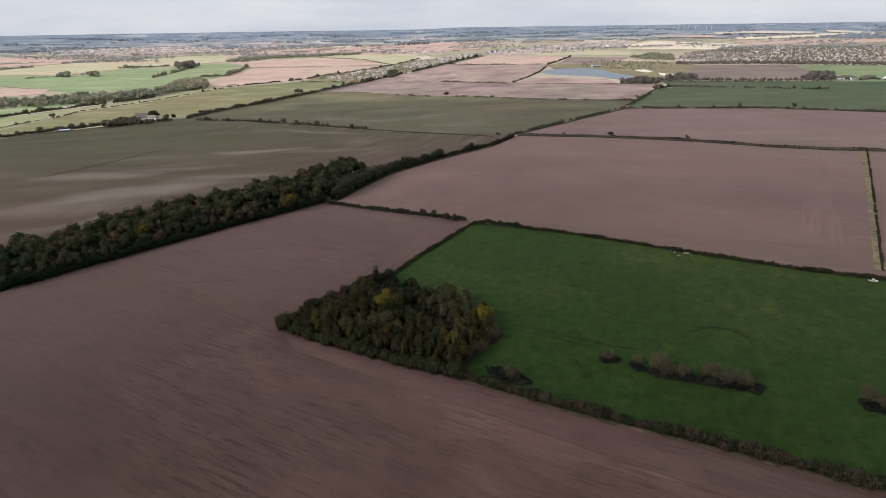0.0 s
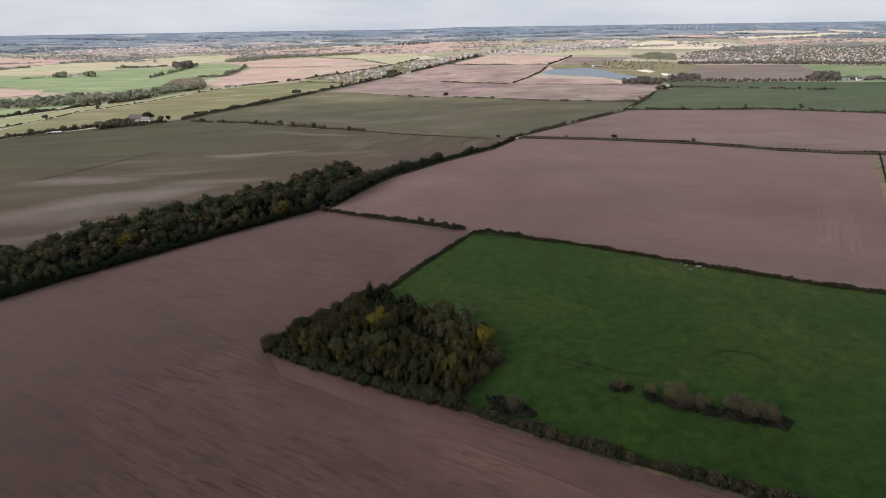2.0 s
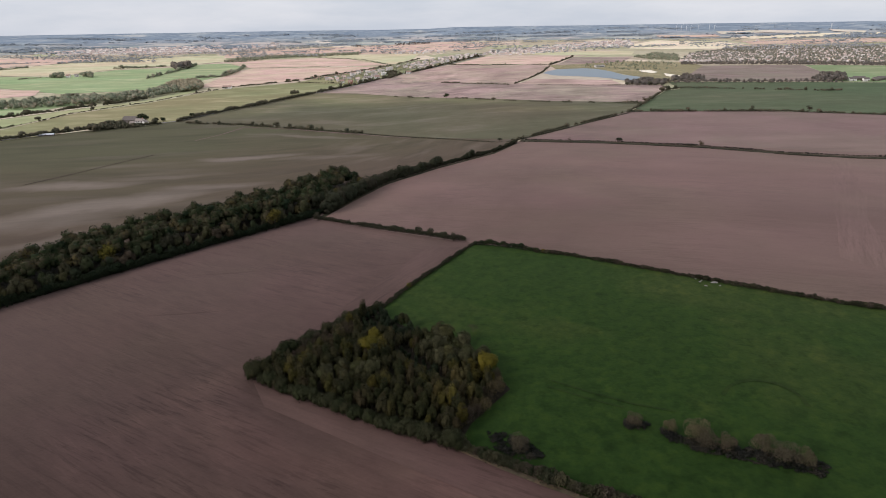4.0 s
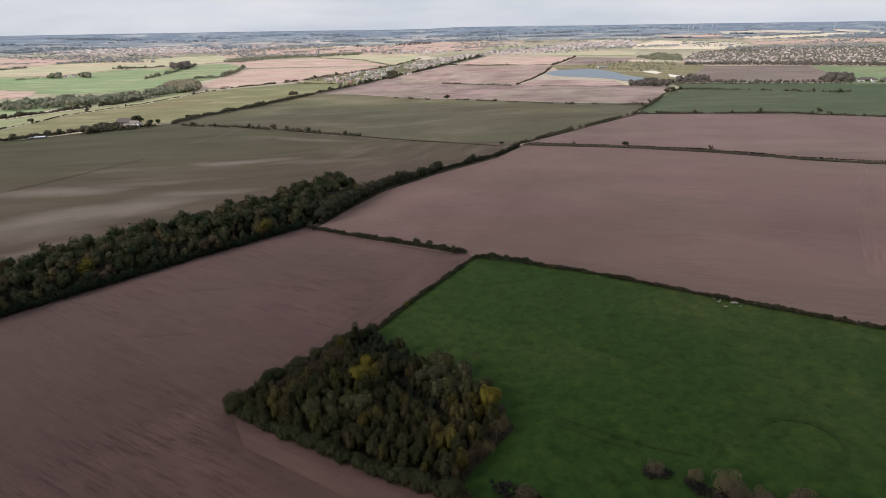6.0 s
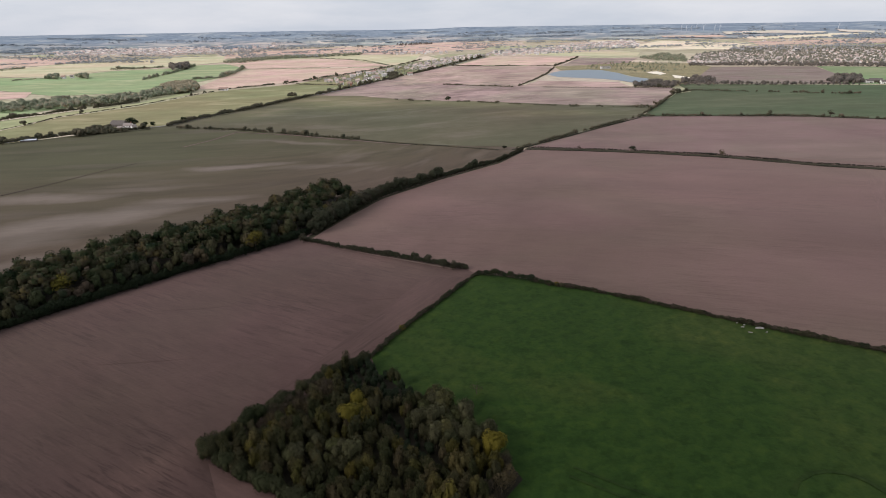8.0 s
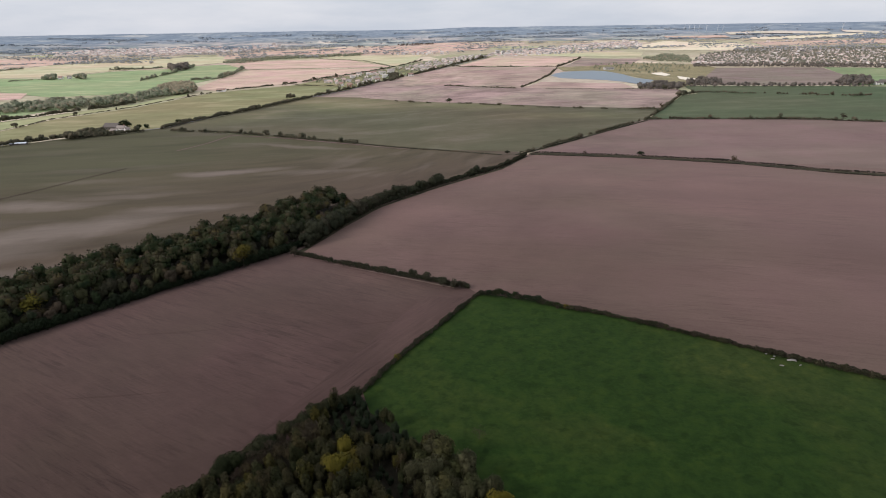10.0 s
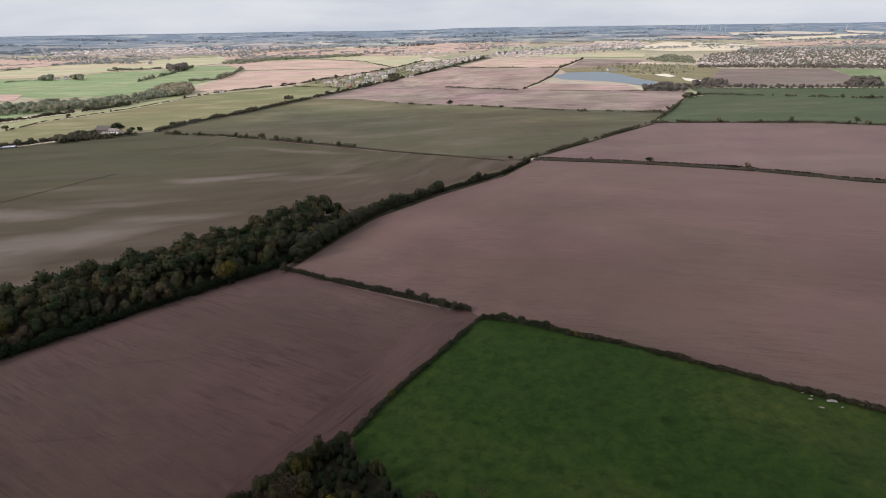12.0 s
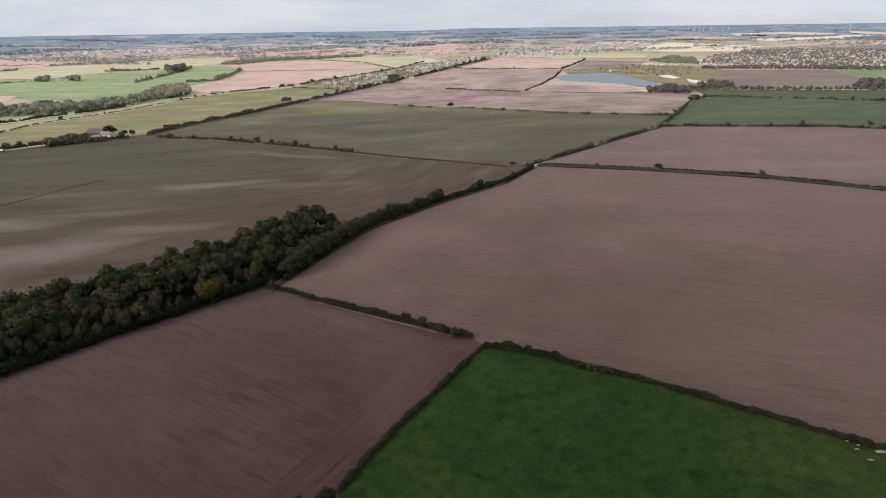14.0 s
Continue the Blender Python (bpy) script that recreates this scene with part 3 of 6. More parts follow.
def sprays(rng, n, radius, base, top, leaf, lumps=7, slim=1.0, ruffle=0.38, core=0.0, upright=0.0):
    """A crown as arrays: n leaf sprays on the outside of a few overlapping lumps, with gaps between them."""
    mid, half = (base + top) / 2, (top - base) / 2
    centres = [(0, 0, mid + half * 0.3, radius * 0.6, half * 0.68)]
    for i in range(lumps):
        a, h = 6.283 * (i * 0.381966) + rng.uniform(-0.4, 0.4), rng.uniform(-0.75, 0.85)
        r = radius * rng.uniform(0.42, 0.62) * math.sqrt(max(0.1, 1 - h * h * 0.8))
        k = rng.uniform(0.36, 0.52)
        centres.append((r * math.cos(a), r * math.sin(a), mid + half * 0.56 * h, radius * k, half * k * slim))
    g = np.random.RandomState(rng.randrange(10**6))
    which = np.array(centres)[g.randint(0, len(centres), n)]
    way = g.normal(size=(n, 3))
    way[:, 2] = np.where(g.uniform(size=n) < 0.6, np.abs(way[:, 2]), way[:, 2])
    way /= np.linalg.norm(way, axis=1, keepdims=True)
    spot = which[:, :3] + way * which[:, [3, 3, 4]] * g.uniform(0.8, 1.06, (n, 1))
    spot[:, 2] = np.clip(spot[:, 2], base * 0.5, top * 1.05)
    face = way + g.normal(size=(n, 3)) * ruffle
    face /= np.linalg.norm(face, axis=1, keepdims=True)
    side = np.cross(face, g.normal(size=(n, 3)) * (1 - upright) + np.array((0, 0, 2.0)) * upright)
    side /= np.linalg.norm(side, axis=1, keepdims=True) + 1e-9
    up = np.cross(face, side)
    s = (leaf * g.uniform(0.55, 1.25, (n, 1)))
    k = g.uniform(0.5, 0.95, (n, 1)) * (1 + 2.2 * upright)
    s = s * (1 - 0.35 * upright)
    quad = np.stack([spot - side * s * 0.5, spot - up * s * 0.5 * k + face * s * 0.12, spot + side * s * 0.5, spot + up * s * 0.5 * k], 1)
    if not core:
        return quad.reshape(-1, 3)
    # a closed body inside each lump, and outward normals beside the places
    quad, bend = [quad.reshape(-1, 3)], [np.repeat(way, 4, 0)]
    for x, y, z, r, h in centres:
        for axis in range(3):
            for end in (-1, 1):
                d = np.array([np.roll((end, u, v * end), axis) for u, v in ((-1, -1), (1, -1), (1, 1), (-1, 1))]) / math.sqrt(3)
                quad.append((x, y, z) + d * (r, r, h) * core)
                bend.append(d)
    quad, bend = np.concatenate(quad), np.concatenate(bend)
    middle = quad - (0, 0, mid)
    bend = bend * 0.6 + middle / (np.linalg.norm(middle, axis=1, keepdims=True) + 1e-9) * 0.4 + (0, 0, 0.1)
    return np.concatenate([quad, bend], 1)


def quads(n):
    return np.arange(n * 4, dtype=np.int32).reshape(-1, 4)


def leafy(name, t, mat):
    """A mesh from places and outward normals."""
    me = mesh_of(name, t[:, :3], quads(len(t) // 4), [mat], smooth=True)
    bend = me.attributes.new("custom_normal", "FLOAT_VECTOR", "POINT")
    out = t[:, 3:] / (np.linalg.norm(t[:, 3:], axis=1, keepdims=True) + 1e-9)
    bend.data.foreach_set("vector", out.astype(np.float32).ravel())
    return me


def scattered(name, spots, templates, mat, rng, squat=(0.85, 1.2)):
    """Many far shrubs or trees in one mesh: (x, y, height) each."""
    pieces, outward = [], []
    for x, y, h in spots:
        t = templates[rng.randrange(len(templates))]
        a, w = rng.uniform(0, 6.283), h * rng.uniform(*squat)
        c, s = math.cos(a), math.sin(a)
        turned = np.array([[c, s, 0], [-s, c, 0], [0, 0, 1]])
        p = t[:, :3] @ turned * (w, w, h)
        pieces.append(p + (x, y, rise(x, y)))
        out = (t[:, 3:] if t.shape[1] > 3 else t - (0, 0, 0.35)) @ turned
        outward.append(out)
    return new(name, leafy(name, np.concatenate([np.concatenate(pieces), np.concatenate(outward)], 1), mat))


trng = random.Random(5)
TREE_FAR = [sprays(trng, 130, 0.5, 0.02, 1.0, 0.13, 7, 1.1, 0.3, 0.9) for _ in range(6)]
SHRUB_FAR = [sprays(trng, 50, 0.75, 0.02, 1.0, 0.24, 4, 1.1, 0.3, 0.9) for _ in range(5)]
BRIAR = [sprays(trng, 130, 0.75, 0.02, 1.0, 0.15, 5, 1.1, 0.7, 0.55, 0.4) for _ in range(5)]
TREE_SPECK = [sprays(trng, 4, 0.52, 0.02, 1.0, 0.45, 1, 1.1, 0.2, 0.93) for _ in range(6)]
TREE_TINY = [sprays(trng, 12, 0.52, 0.02, 1.0, 0.34, 2, 1.1, 0.2, 0.93) for _ in range(6)]


def hedgerow(path, height, mat, label, step=2.0, gaps=0.0, trees=0.0, tree_height=7.0, width=1.0, seed=1):
    """A far hedge in one piece, with thin places and the odd tree grown out of it."""
    rng = random.Random(seed)
    spots, skip = [], 0
    for x, y in along(path, step, rng, 0.5 * width):
        if skip > 0:
            skip -= 1
            continue
        if rng.random() < gaps:
            skip = rng.randint(1, 5)
            continue
        spots.append((x, y, height * (0.75 + 0.5 * noise.noise((x * 0.05, y * 0.05, 0)) + rng.uniform(-0.15, 0.3))))
        if rng.random() < trees:
            spots.append((x, y, tree_height * rng.uniform(0.6, 1.2)))
    return tagged(scattered("hedge", spots, SHRUB_FAR, mat, rng, (0.6, 1.0)), label, "hedge", "field hedges")


def trunk_mesh(rng, height, girth):
    bm = bmesh.new()

    def limb(a, b, r0, r1):
        a, b = Vector(a), Vector(b)
        q = (b - a).to_track_quat("Z", "Y").to_matrix().to_4x4()
        bmesh.ops.create_cone(bm, segments=6, radius1=r0, radius2=r1, depth=(b - a).length, cap_ends=True, matrix=Matrix.Translation((a + b) / 2) @ q)

    limb((0, 0, -0.2), (0.1, 0, height * 0.55), girth, girth * 0.6)
    limb((0.1, 0, height * 0.55), (0, 0.1, height * 0.85), girth * 0.6, girth * 0.15)
    for _ in range(4):
        a, h = rng.uniform(0, 6.283), rng.uniform(0.3, 0.6)
        limb((0.05, 0, height * h), (math.cos(a) * height * 0.2, math.sin(a) * height * 0.2, height * (h + 0.18)), girth * 0.4, girth * 0.1)
    return bm


def tree_kind(name, rng, height, radius, n, leaf, mat, label, category, slim=1.0, base=0.18, girth=0.16, lumps=9, upright=0.0, core=0.0):
    """One tree at the origin with its trunk and crown."""
    top = new(name)
    part("trunk", trunk_mesh(rng, height, girth), BARK, top)
    v = sprays(rng, n, radius, height * base, height, leaf, lumps, slim, 0.45 if core else 0.38, core, upright)
    crown = new("crown", leafy("crown", v, mat) if core else mesh_of("crown", v, quads(n), [mat]))
    crown.parent = top
    return tagged(top, label, category)


def planted(kinds, spots, rng, group):
    """Sets one tree at each (x, y, scale), from a few kinds, first the made ones and then copies."""
    used = set()
    for x, y, s in spots:
        k = rng.choice(kinds)
        m = pose(x, y, rise(x, y), 0, 0, rng.uniform(0, 360)) @ Matrix.Diagonal((s * rng.uniform(0.88, 1.15), s * rng.uniform(0.88, 1.15), s, 1))
        if k.name in used:
            copy_thing(k, m)
        else:
            used.add(k.name)
            tagged(k, group=group)
            k.matrix_basis = m
    for k in kinds:
        if k.name not in used:
            for o in (*k.children_recursive, k):
                bpy.data.objects.remove(o)


def filled(poly, gap, rng, jitter=0.35):
    """Spots on a loose grid inside an outline."""
    xs, ys = [p[0] for p in poly], [p[1] for p in poly]
    out, y, odd = [], min(ys), 0
    while y < max(ys):
        x = min(xs) + (gap / 2 if odd else 0)
        while x < max(xs):
            px, py = x + rng.uniform(-jitter, jitter) * gap, y + rng.uniform(-jitter, jitter) * gap
            if inside(px, py, poly):
                out.append((px, py))
            x += gap
        y, odd = y + gap * 0.87, 1 - odd
    return out


# ---- the land ----
def ground():
    radii = [0, 40, 80, 120, 160, 200, 240, 280, 330, 380, 430, 490, 550, 610, 680, 760, 850, 960, 1100, 1250, 1400, 1550, 1750, 1950, 2150] + [2300 + 100 * i for i in range(13)]
    seg = 384
    verts, faces = [], []
    for r in radii:
        for s in range(seg):
            a = 2 * math.pi * s / seg
            x, y = CENTRE[0] + r * math.sin(a), CENTRE[1] + r * math.cos(a)
            verts.append((x, y, rise(x, y) - 0.4))
    for i in range(len(radii) - 1):
        for s in range(seg):
            t = (s + 1) % seg
            faces.append((i * seg + s, (i + 1) * seg + s, (i + 1) * seg + t, i * seg + t))
    tagged(new("ground", mesh_of("ground", verts, faces, [COUNTRY], smooth=True)), "open level farmland reaching the horizon", "ground", kind="structure")
    radii = [3460 + 75 * i for i in range(20)]
    verts, faces = [], []
    for r in radii:
        for s in range(seg):
            a = 2 * math.pi * s / seg
            x, y = CENTRE[0] + r * math.sin(a), CENTRE[1] + r * math.cos(a)
            hill = noise.fractal((x * 0.0011, y * 0.0011, 3.0), 1.0, 2.0, 4)
            z = rise(x, y) + hill * 2.0 * min(1.0, (r - 3460) / 600) + 0.3
            verts.append((x, y, z))
    n = seg
    for i in range(len(radii) - 1):
        for s in range(n):
            t = (s + 1) % n
            faces.append((i * n + s, (i + 1) * n + s, (i + 1) * n + t, i * n + t))
    tagged(new("backdrop", mesh_of("backdrop", verts, faces, [DISTANCE], smooth=True)), "wooded country at the skyline, blue haze in its colour", "distance", kind="structure")


ground()
F = "ploughed field"
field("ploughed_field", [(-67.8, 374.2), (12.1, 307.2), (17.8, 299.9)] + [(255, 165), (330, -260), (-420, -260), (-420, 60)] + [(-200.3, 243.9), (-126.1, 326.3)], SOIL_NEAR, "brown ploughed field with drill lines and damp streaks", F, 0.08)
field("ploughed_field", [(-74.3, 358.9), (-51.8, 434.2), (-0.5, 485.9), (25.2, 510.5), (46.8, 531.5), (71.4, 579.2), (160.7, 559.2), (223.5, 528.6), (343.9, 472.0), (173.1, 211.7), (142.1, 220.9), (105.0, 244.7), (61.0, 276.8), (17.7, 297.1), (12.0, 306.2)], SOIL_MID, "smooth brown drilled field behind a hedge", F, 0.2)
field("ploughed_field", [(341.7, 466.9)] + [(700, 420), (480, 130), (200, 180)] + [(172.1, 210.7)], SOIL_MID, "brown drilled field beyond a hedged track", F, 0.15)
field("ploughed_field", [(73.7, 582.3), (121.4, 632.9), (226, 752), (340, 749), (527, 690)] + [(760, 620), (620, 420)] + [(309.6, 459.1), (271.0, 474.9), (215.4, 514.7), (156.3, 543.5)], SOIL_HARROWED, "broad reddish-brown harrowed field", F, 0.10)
field("crop_field", [(-900, 640)] + [(-519, 677), (-381, 813), (-352, 828), (-86, 701), (0.2, 635.1), (65.2, 597.0)] + [(73.0, 578.6), (47.0, 534.5), (25.4, 513.2), (-0.5, 485.9)] + [(-45.9, 431.9), (-82.7, 361.5)] + [(-205, 240), (-310, 130), (-900, 120)], CROP_OLIVE, "young crop, green to olive, with painted pale sun patches", "crop field", 0.06)
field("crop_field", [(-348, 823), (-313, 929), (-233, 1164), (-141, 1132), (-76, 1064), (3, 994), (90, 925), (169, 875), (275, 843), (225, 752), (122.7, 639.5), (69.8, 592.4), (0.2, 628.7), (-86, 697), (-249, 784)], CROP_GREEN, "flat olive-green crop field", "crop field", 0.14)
field("ploughed_field", [(-230, 1154), (-185, 1279), (-111, 1533), (11, 1376), (129, 1172), (380, 1079), (376, 1032), (349, 977), (273, 838), (168, 869), (89, 919), (17, 978), (-76, 1064)], SOIL_STRIP, "pale-brown field with darker bands", F, 0.10)
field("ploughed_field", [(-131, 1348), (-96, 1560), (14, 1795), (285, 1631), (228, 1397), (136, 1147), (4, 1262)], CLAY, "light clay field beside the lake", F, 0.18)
field("ploughed_field", [(40, 1817), (152, 2166), (442, 2078), (296, 1674)], STUBBLE_PINK, "pale pink-brown stubble field", F, 0.10)
field("ploughed_field", [(437, 2042), (595, 1947), (506, 1734), (306, 1647)], SOIL_STRIP, "brown field behind the lake", F, 0.10)
field("ploughed_field", [(141, 1145), (194, 1259), (325, 1189), (321, 1080)], CLAY, "small brown field on the lake shore", F, 0.14)
field("crop_field", [(356, 983), (389, 1003), (541, 935), (681, 886)] + [(900, 960), (740, 690)] + [(518, 678), (401, 741), (233, 760), (282, 848)], PASTURE_DARK, "deep green winter wheat field", "crop field", 0.16)
field("crop_field", [(401, 1085), (411, 1125), (797, 1033)] + [(980, 1050)] + [(663, 864), (533, 921), (383, 987)], PASTURE_DARK, "green winter wheat strip before a tree belt", "crop field", 0.10)
field("ploughed_field", [(433, 1131), (640, 1525), (858, 1482), (768, 1246), (667, 1083)], SOIL_DARK, "dull brown field below the town", F, 0.12)
field("crop_field", [(863, 1481), (1072, 1385), (799, 1036), (658, 1085), (766, 1246)], PASTURE_FAR, "green pasture below the town", "pasture", 0.11)
field("crop_field", [(-760, 690)] + [(-556, 723), (-550, 925), (-493, 1047), (-451, 1265), (-325, 1399), (-213, 1360), (-239, 1174), (-317, 941), (-352, 828), (-368, 816), (-444, 773), (-512, 668)], CROP_LIGHT, "light olive-green crop field beyond the lane", "crop field", 0.10)
field("crop_field", [(-800, 800)] + [(-562, 731), (-557, 937), (-501, 1063), (-481, 1228), (-509, 1297), (-517, 1097), (-581, 977), (-645, 837)], PASTURE_STRIP, "narrow light green meadow strip", "pasture", 0.10)
field("crop_field", [(-830, 850)] + [(-639, 829), (-623, 1002), (-600, 1070), (-651, 1143), (-684, 1067), (-727, 941)], PASTURE_LIT, "narrow bright green paddock", "pasture", 0.10)
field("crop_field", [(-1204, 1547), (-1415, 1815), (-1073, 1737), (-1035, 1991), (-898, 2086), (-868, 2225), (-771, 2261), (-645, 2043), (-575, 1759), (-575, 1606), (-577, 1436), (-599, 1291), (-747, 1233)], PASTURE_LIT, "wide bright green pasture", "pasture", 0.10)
field("crop_field", [(-1415, 1815), (-1529, 1961), (-1453, 2347), (-1322, 2540), (-1099, 2782), (-953, 2794), (-825, 2406), (-882, 2259), (-1056, 1996), (-1102, 1783)], PASTURE_PALE, "pale yellowish pasture", "pasture", 0.09)
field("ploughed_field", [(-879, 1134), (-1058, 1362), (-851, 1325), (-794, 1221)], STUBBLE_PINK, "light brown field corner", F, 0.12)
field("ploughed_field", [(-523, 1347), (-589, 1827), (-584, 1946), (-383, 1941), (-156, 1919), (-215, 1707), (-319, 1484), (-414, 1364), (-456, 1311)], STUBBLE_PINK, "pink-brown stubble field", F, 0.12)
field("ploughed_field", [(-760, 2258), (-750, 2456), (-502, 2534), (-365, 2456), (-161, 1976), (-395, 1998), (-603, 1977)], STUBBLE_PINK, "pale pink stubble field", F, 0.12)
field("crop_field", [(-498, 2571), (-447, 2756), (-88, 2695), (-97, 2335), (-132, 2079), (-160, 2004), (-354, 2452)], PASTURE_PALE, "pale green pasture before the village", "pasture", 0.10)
field("village_green", [(-325, 1399), (-297, 1510), (-215, 1707), (-76, 2068), (18, 2269), (172, 2454), (158, 2202), (14, 1820), (-111, 1533), (-183, 1278), (-214, 1263), (-219, 1375)], CROP_LIGHT, "gardens and paddocks of the roadside village", "gardens", 0.09)
field("ploughed_field", [(-911, 2637), (-996, 2918), (-858, 3183), (-543, 3346), (-69, 3622), (322, 3325), (171, 2783), (-204, 2807), (-454, 2799), (-730, 2708)], STUBBLE_PINK, "wide pink stubble field far off", F, 0.10)
field("ploughed_field", [(897, 2904), (1093, 3175), (1286, 2898), (1306, 2676), (1088, 2405), (874, 2464), (772, 2561)], STUBBLE_TAN, "pale tan stubble field far off", F, 0.10)
field("ploughed_field", [(1405, 2931), (2167, 2788), (1964, 2525), (1305, 2626)], STUBBLE_PINK, "pink stubble strip beyond the town", F, 0.10)
field("ploughed_field", [(1467, 3281), (1820, 3312), (2008, 3333), (2484, 3199), (2434, 3133), (1826, 3074), (1525, 3071)], STUBBLE_TAN, "tan stubble slope on the skyline", F, 0.6)
# Stubble colour greyed for the haze of distance
HAZY_TAN = soil("hazy_tan_stubble", (0.66, 0.57, 0.49), 4, 0.08, 0.12)
field("ploughed_field", [(1654, 3774), (1944, 3736), (2098, 3485), (1985, 3346), (1823, 3533), (1579, 3535)], HAZY_TAN, "pale tan field on the far slope", F, 2.2)
field("ploughed_field", [(2226, 3610), (2283, 3375), (2159, 3193), (2146, 3443)], HAZY_TAN, "pale field below the skyline", F, 2.2)
field("ploughed_field", [(1229, 3585), (1536, 3507), (1482, 3318), (1189, 3384)], STUBBLE_PINK, "pinkish field on the far slope", F, 2.0)
field("ploughed_field", [(-1594, 2044), (-1991, 2553), (-1796, 2782), (-1467, 2725), (-1426, 2524), (-1476, 2351)], STUBBLE_PINK, "pinkish field before the far town", F, 0.08)
field("crop_field", [(190, 2399), (442, 2378), (623, 2438), (728, 2345), (636, 2079), (422, 2166)], PASTURE_PALE, "pale meadow at the edge of the far town", "pasture", 0.08)
field("scrubland", [(285, 1631), (390, 1800), (528, 1754), (654, 1660), (640, 1525), (442, 1141), (392, 1087), (324, 1090), (394, 1224), (380, 1389), (346, 1507), (279, 1507)], SCRUB, "rough yellow-green scrub round the lake", "scrub", 0.07)
field("shore", [(182, 1250), (230, 1396), (263, 1455), (257, 1326), (310, 1256), (337, 1211), (324, 1178), (237, 1222)], SHORE, "pale sandy lake shore", "shore", 0.16)
field("lake", [(228, 1381), (249, 1441), (278, 1488), (346, 1507), (369, 1481), (382, 1389), (379, 1296), (398, 1236), (369, 1180), (346, 1161), (335, 1212), (310, 1256), (263, 1296), (238, 1316)], WATER, "grey-blue gravel-pit lake", "lake", 0.30, 0.2)
field("sand_heap", [(447, 1406), (475, 1416), (471, 1350), (450, 1324), (442, 1373)], SAND, "bare pale sand beside the lake", "sand", 0.3)
field("sand_heap", [(471, 1318), (477, 1287), (482, 1244), (458, 1209), (452, 1251)], SAND, "bare pale sand below the scrub", "sand", 0.3)
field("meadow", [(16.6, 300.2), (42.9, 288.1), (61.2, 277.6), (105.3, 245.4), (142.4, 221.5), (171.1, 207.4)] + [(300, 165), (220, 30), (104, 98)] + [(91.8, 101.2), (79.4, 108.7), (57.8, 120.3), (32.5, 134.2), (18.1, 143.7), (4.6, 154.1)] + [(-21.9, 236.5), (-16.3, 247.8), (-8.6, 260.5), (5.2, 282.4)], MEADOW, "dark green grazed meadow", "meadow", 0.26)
HEADLAND = soil("headland_soil", (0.052, 0.0305, 0.0268), 54, 0.5, 0.2, 1.0, 0.5, 0.24)
HEADLAND_NEAR = soil("trodden_soil", (0.070, 0.0412, 0.0362), -31, 0.22, 0.2, 0.5, 0.5, 0.24)
HEADLAND_FAR = soil("headland_of_drilled_soil", (0.094, 0.0585, 0.051), 58, 0.2, 0.18, 0.8, 0.2, 0.2, 1.2)
(ax, ay), (bx, by) = [(15.5, 296.6), (-59.0, 190.0)]
field("headland", [(ax, ay), (bx + 2, by + 4), (bx - 2, by + 6), (ax - 21, ay + 3)], HEADLAND, "turned headland strip of the ploughed field", "headland", 0.17)
(ax, ay), (bx, by) = [(-59.2, 190.8), (91.6, 99.9)]
field("headland", [(ax + 1, ay - 2), (bx, by), (bx - 12, by - 12), (ax + 8, ay - 15)], HEADLAND_NEAR, "turned headland strip below the hedge", "headland", 0.16)
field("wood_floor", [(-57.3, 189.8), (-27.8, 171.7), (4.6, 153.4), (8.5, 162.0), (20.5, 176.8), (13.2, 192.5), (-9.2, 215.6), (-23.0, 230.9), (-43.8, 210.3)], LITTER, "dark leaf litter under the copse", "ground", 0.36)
strip("grass_ring", [(77.9, 168.1), (79.8, 170.6), (82.2, 172.8), (85.6, 174.4), (89.9, 174.9), (94.0, 173.7), (96.9, 170.4), (98.2, 166.2), (97.5, 161.5)], 1.2, TRODDEN, "faint dark ring in the meadow grass", "grass", 0.36, step=2.0)
strip("wheel_track", [(32.9, 180.0), (42.2, 173.3), (51.8, 167.0), (63.0, 162.2)], 0.9, TRODDEN, "dark wheel track through the grass", "track", 0.36)
strip("wheel_track", [(31.4, 177.0), (41.5, 170.0), (49.9, 165.0)], 0.8, TRODDEN, "dark wheel track through the grass", "track", 0.36)
strip("wheel_track", [(-320.7, 473.3), (-304.8, 514.2), (-288.3, 568.0), (-276.3, 594.8)], 1.5, soil("bare_track", (0.085, 0.062, 0.05), 0), "dark wheel track across the young crop", "track", 0.26)
strip("wheel_track", [(-268, 676), (-252, 715), (-242, 763)], 2.4, SOIL_NEAR, "worn track across the young crop", "track", 0.26)
strip("grass_margin", [(-244, 767), (-169, 737), (-83.9, 682.9), (-29.6, 641.0)], 3.2, DRY_MARGIN, "pale bare field margin along the hedge", "margin", 0.26)
strip("grass_margin", [(-84.8, 690.0), (-29.9, 647.6), (2.4, 624.6), (51.1, 584.0)], 4.0, VERGE, "dull grass margin along a ditch", "margin", 0.26)
strip("grass_margin", [(-48.9, 342.3), (-13.8, 320.0), (6.8, 306.8)], 1.0, DRY_MARGIN, "pale bare margin beside the hedge", "margin", 0.26)
strip("grass_margin", [(329.5, 454.0), (242.4, 319.5), (175.4, 217.0)], 3.8, TRACK_GRASS, "pale worn grass margin beside the track", "margin", 0.26)
field("headland", [(302, 461), (291, 466), (170, 263), (178, 243)], HEADLAND_FAR, "headland beside the farm track", "headland", 0.23, 1.5)
strip("grass_margin", [(75.1, 581.8), (157.9, 548.7), (217.4, 519.4), (273.3, 478.8), (310.9, 461.0)] + [(480, 420)], 9.0, VERGE, "rough grass bank along a ditch", "margin", 0.26)
